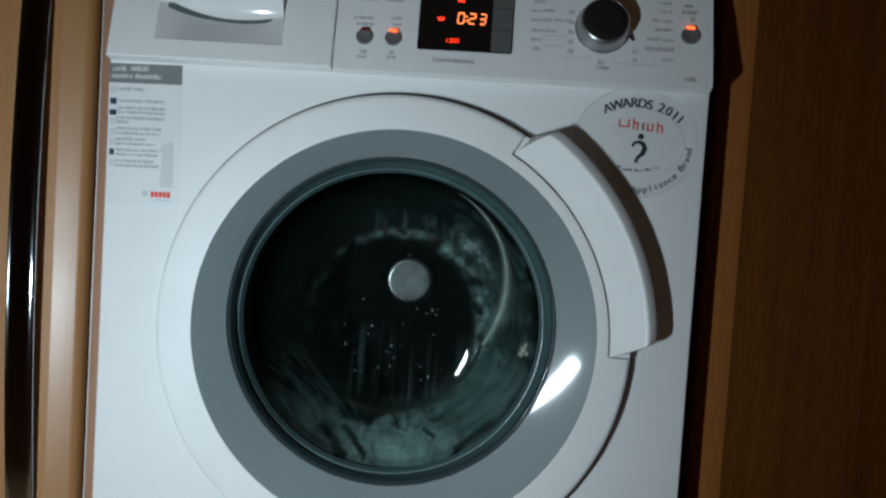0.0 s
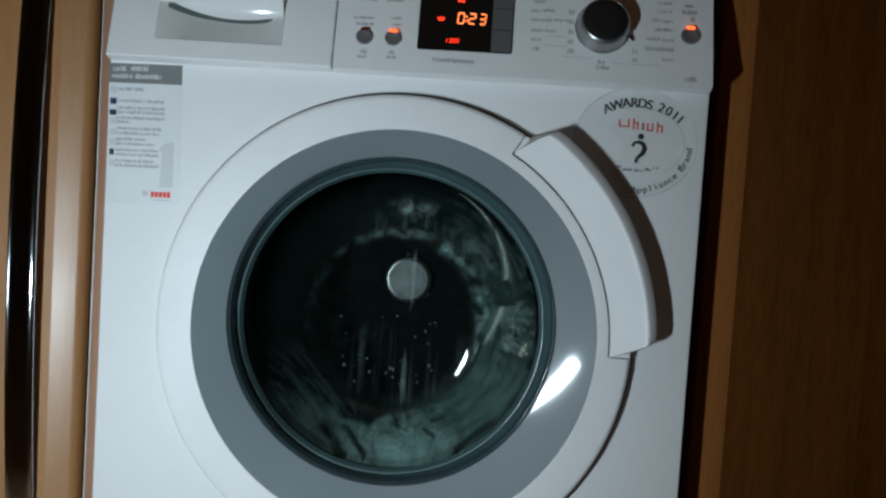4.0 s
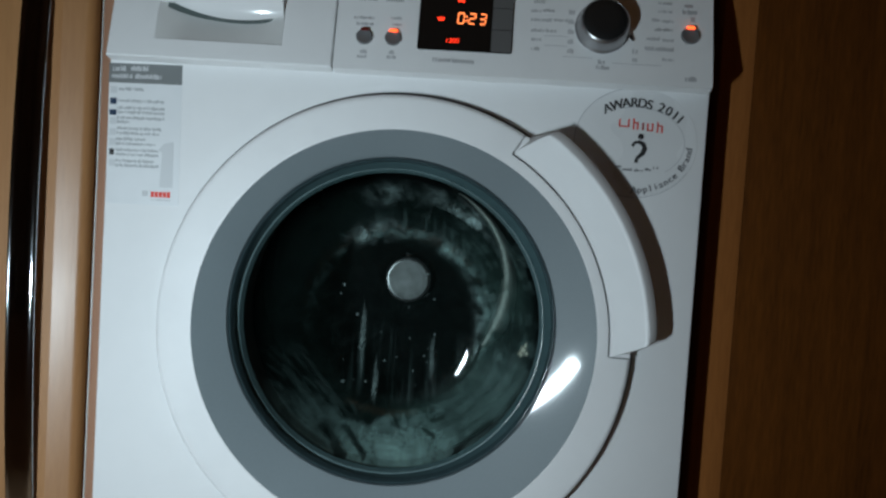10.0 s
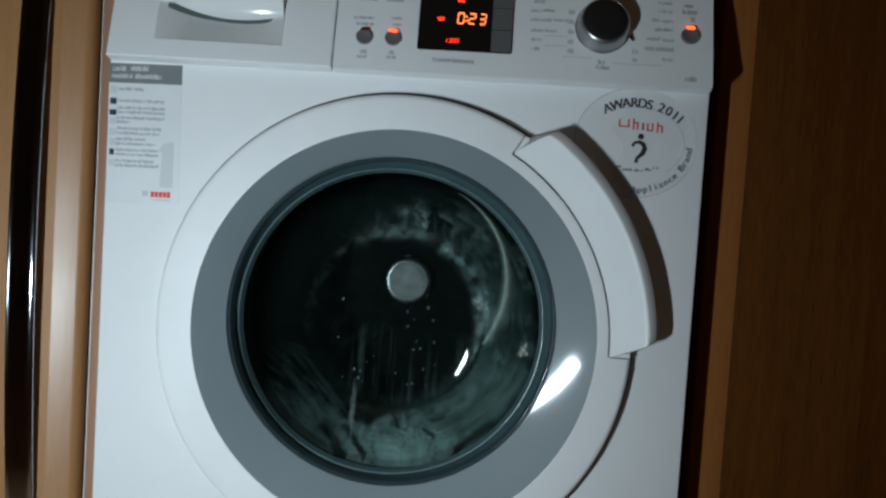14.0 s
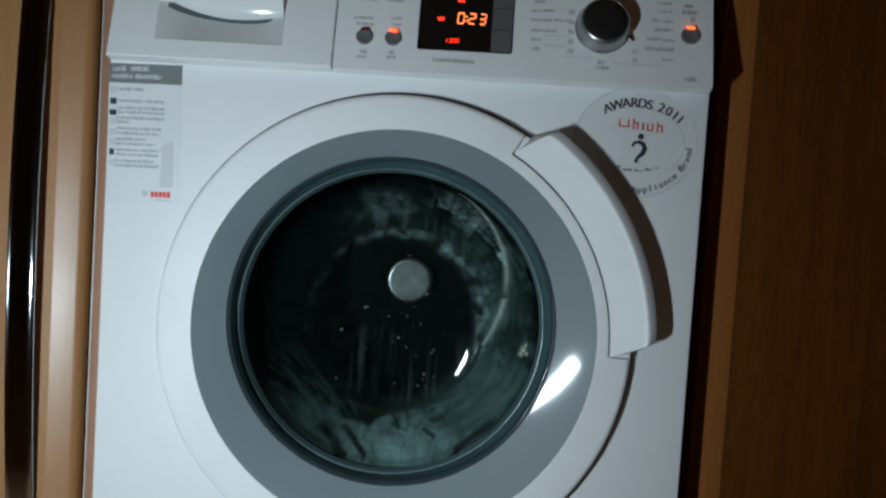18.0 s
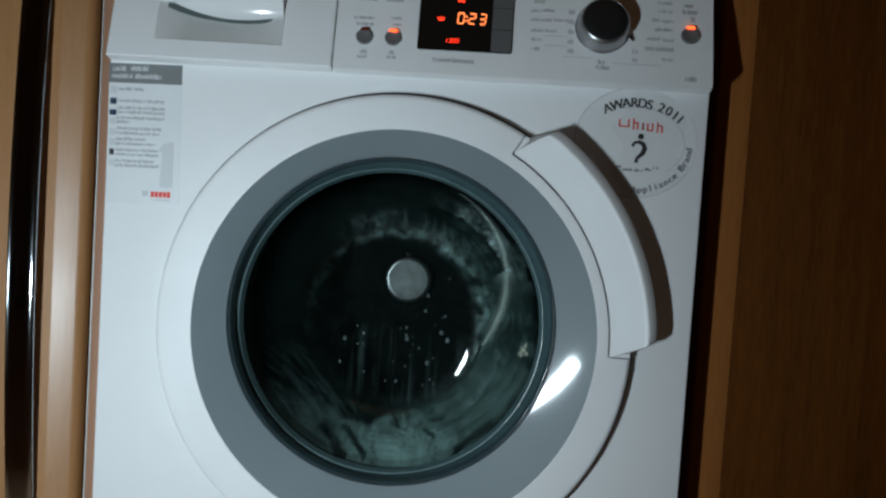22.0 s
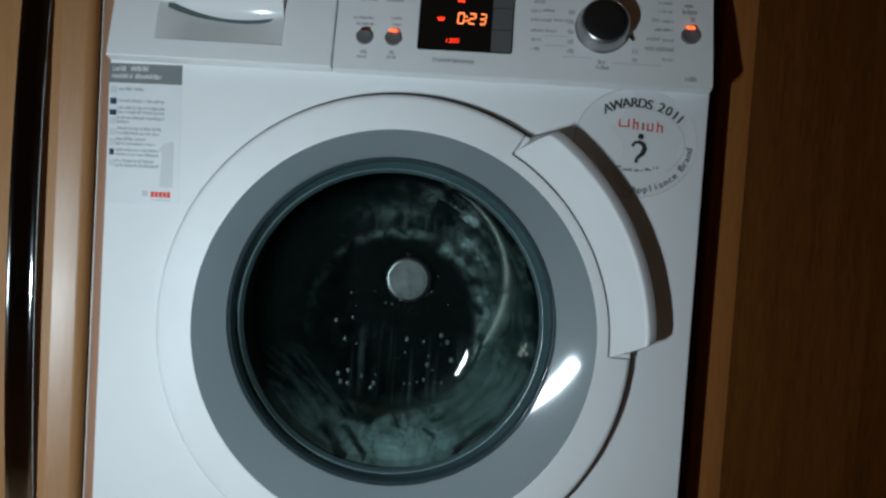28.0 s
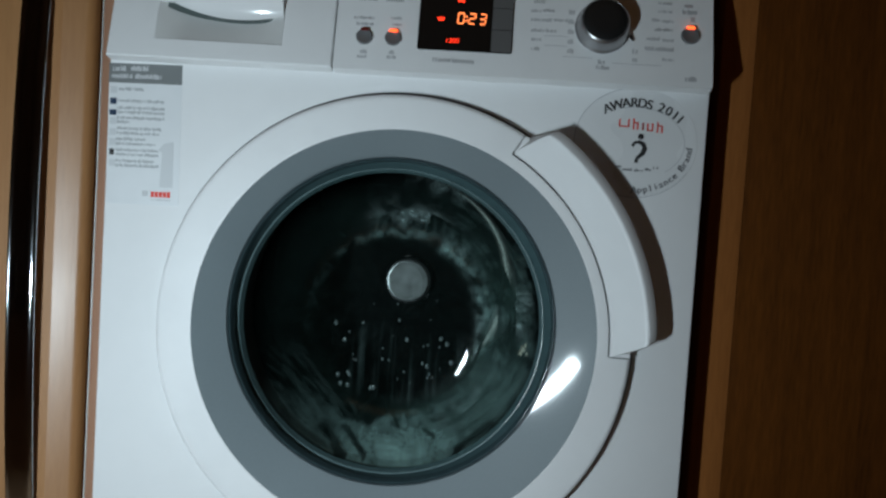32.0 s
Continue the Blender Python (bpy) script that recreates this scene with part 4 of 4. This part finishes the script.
def drop_mesh(r):
    q = bmesh.new()
    bmesh.ops.create_icosphere(q, subdivisions=2, radius=1, matrix=Matrix.Diagonal((r, r * 0.6, r * 1.25, 1)))
    for v in q.verts:
        v.co.z += r * 0.25 * noise.noise(v.co * 400)
    return q


random.seed(4)
DROPS = []
seed_drops = [tagged(part("suds_drop", drop_mesh(r), DROP), "small white soapy drop on the inside of glass", "drop", "drops on the glass") for r in (0.0008, 0.0012, 0.0018)]
SPOTS = []
for k in range(28):
    SPOTS.append((random.uniform(-0.070, 0.050), random.uniform(0.388, 0.49)))
for k in range(28):
    DROPS.append(seed_drops[k] if k < 3 else copy_thing(seed_drops[random.choice((0, 0, 1, 1, 2))], pose(0, 0, 0)))


BIG = []
big_drop = tagged(part("suds_drop", drop_mesh(0.0024), DROP), "large round soapy drop clinging to the inside of glass", "drop", "large drops on the glass")
for k in range(13):
    BIG.append(big_drop if k == 0 else copy_thing(big_drop, pose(0, 0, 0)))
# Cream blob in place of the lamp's second reflection in the bowl.
b = bmesh.new()
cv = b.verts.layers.float.new("cover")
for k, (dx, dz, size) in enumerate(((0.0, 0.0, 0.0080), (-0.0036, -0.0050, 0.0058), (0.0034, 0.0054, 0.0042), (0.0054, -0.0034, 0.0036))):
    blob(b, cv, dx, dz, 60 + k, size, 1.2, 0.0006, 20, 4)
SPOT_AT = (0.1385, bowl_y(0.1435) + 0.0075, 0.4455)
part("lamp_glint", b, CREAMGLINT).matrix_world = Matrix.Translation(SPOT_AT) @ Vector((0, 1, 0)).rotation_difference(Vector((0.80, 0.60, -0.05)).normalized()).to_matrix().to_4x4()
tagged(bpy.data.objects["lamp_glint"], "small cream blob in place of a lamp reflection on the glass", "suds")


# ---- what moves ----
def on_glass(x, z, lift=0.0095):
    """A place on the drum side of the bowl."""
    r = math.hypot(x - FC[0], z - FC[1])
    y = bowl_y(r)
    c = bowl_c(y)
    r = math.hypot(x - c[0], z - c[1])
    return (x, bowl_y(min(r, 0.156)) + lift + lean(r, z) + (0.007 if r > 0.1 else 0.0), z)


def turned_pose(p, spin=0.0):
    """A place, with the lump leaning back where the bowl slopes."""
    r = math.hypot(p[0] - FC[0], p[2] - FC[1])
    d = Vector((p[0] - FC[0], 0, p[2] - FC[1]))
    n = Vector((0, 1, 0))
    if r > 0.1 and p[1] < 0.12:
        n = (d.normalized() * 0.75 + Vector((0, 0.66, 0))).normalized()
    q = Vector((0, 1, 0)).rotation_difference(n)
    return Matrix.Translation(p) @ q.to_matrix().to_4x4() @ Matrix.Rotation(radians(spin), 4, "Y")


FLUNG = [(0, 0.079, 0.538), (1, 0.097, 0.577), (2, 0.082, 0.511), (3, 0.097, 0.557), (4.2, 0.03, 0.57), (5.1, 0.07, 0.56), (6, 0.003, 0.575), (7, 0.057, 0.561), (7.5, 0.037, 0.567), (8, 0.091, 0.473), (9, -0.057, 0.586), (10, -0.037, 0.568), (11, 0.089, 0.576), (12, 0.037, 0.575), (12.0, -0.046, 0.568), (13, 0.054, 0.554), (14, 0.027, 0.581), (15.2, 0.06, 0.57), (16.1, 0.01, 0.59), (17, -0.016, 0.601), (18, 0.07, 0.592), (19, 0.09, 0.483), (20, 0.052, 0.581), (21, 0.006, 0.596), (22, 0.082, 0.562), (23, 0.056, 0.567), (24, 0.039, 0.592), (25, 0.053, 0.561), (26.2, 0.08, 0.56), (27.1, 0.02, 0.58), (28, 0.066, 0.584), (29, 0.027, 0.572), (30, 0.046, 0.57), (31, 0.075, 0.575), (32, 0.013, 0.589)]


def motions():
    rows = []
    for k in range(161):
        t = 32.0 * k / 160
        wob = radians(300 * t)
        rows.append((t, pose(AX[0] + 0.0016 * math.cos(wob), AX[1] - 0.28, AX[2] + 0.0012 * math.sin(wob), 0, 60 * k % 360, 0)))
    walk(drum, rows)

    rnd = random.Random(7)

    def share(events, obs):
        """Deals the throws out to the lumps, the one longest idle first."""
        lists = [[] for _ in obs]
        for e in events:
            k = min(range(len(obs)), key=lambda i: (lists[i][-1][0] if lists[i] else -9 + 0.01 * i))
            if not lists[k] or e[0] - lists[k][-1][0] > 3.85:
                lists[k].append(e)
        return list(zip(obs, lists))

    faint, t = [], 0.15
    while t < 32.4:
        a = rnd.uniform(20, 125)
        faint.append((t, a))
        t += rnd.uniform(0.45, 0.75)
    behind = lambda a, r=0.19, y=0.22: (HC[0] + r * math.cos(radians(a)), y, HC[1] + r * math.sin(radians(a)))

    def way(points, t):
        for (t0, v0), (t1, v1) in zip(points, points[1:]):
            if t0 <= t <= t1:
                return v0 + (v1 - v0) * (t - t0) / (t1 - t0)
        return points[0][1] if t < points[0][0] else points[-1][1]

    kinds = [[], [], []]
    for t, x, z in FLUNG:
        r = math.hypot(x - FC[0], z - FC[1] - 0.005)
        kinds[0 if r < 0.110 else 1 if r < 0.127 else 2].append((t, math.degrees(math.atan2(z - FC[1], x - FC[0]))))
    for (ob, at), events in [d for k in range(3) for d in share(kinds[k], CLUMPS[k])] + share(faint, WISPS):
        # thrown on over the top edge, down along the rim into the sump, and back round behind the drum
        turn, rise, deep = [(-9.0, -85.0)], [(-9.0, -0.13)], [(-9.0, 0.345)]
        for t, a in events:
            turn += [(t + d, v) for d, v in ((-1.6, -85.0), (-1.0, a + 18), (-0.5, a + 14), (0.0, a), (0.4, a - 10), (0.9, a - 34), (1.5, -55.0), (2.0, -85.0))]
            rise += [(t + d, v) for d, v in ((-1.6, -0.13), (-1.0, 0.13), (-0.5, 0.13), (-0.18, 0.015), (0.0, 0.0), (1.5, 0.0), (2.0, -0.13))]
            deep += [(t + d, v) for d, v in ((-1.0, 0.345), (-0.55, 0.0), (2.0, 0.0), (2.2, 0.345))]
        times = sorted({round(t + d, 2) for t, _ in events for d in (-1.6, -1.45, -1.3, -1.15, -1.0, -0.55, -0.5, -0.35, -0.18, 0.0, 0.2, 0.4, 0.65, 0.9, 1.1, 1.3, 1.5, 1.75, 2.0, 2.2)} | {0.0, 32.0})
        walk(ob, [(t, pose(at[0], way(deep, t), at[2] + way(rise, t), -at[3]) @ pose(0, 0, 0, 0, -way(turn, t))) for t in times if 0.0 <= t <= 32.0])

    for k, ob in enumerate(BIG):
        t = 20.5 + 0.35 * k
        x, z = rnd.uniform(-0.078, 0.062), rnd.uniform(0.376, 0.470)
        sunk, place = turned_pose((x * 0.6, 0.060, 0.255)), turned_pose(on_glass(x, z, 0.006))
        walk(ob, [(0.0, sunk), (t - 0.4, sunk), (t, place), (32.0, turned_pose(on_glass(x, z - rnd.uniform(0.001, 0.008), 0.006)))])

    for ob, (x, t0, t1, zt, zb) in zip(TRICKLES, ((0.006, 1.35, 4.6, 0.52, 0.365), (-0.026, 6.4, 10.5, 0.53, 0.37), (-0.046, 6.6, 13.0, 0.51, 0.37), (0.012, 4.0, 8.2, 0.51, 0.36), (0.036, 7.4, 11.5, 0.49, 0.37))):
        top, low = behind(100, 0.205, 0.26), on_glass(x, zb - 0.035)
        walk(ob, [(0.0, turned_pose(top)), (t0 - 0.25, turned_pose(top)), (t0, turned_pose(on_glass(x, zt))), ((t0 + t1) / 2, turned_pose(on_glass(x + 0.003, (zt + zb) / 2))), (t1, turned_pose(on_glass(x, zb))), (t1 + 1.5, turned_pose(low)), (t1 + 2.2, turned_pose(behind(-92, 0.21, 0.26))), (32.0, turned_pose(behind(-92, 0.21, 0.26)))])

    for k, (ob, (x, z)) in enumerate(zip(DROPS, SPOTS)):
        v = rnd.uniform(0.002, 0.012)
        rows, t = [(0.0, turned_pose(on_glass(x, z, 0.006)))], 0.0
        while t < 32.0:
            stay = min(32.0 - t, max(1.5, (z - 0.386) / v))
            t, z = t + stay, z - v * stay
            rows.append((t, turned_pose(on_glass(x, z, 0.006))))
            if t < 31.0:
                # the next splash throws it up again
                t, x, z = t + 0.35, rnd.uniform(-0.072, 0.055), rnd.uniform(0.42, 0.52)
                v = rnd.uniform(0.003, 0.016)
                rows.append((t, turned_pose(on_glass(x, z, 0.006))))
            else:
                break
        if rows[-1][0] < 32.0:
            rows.append((32.0, rows[-1][1]))
        walk(ob, rows)


motions()
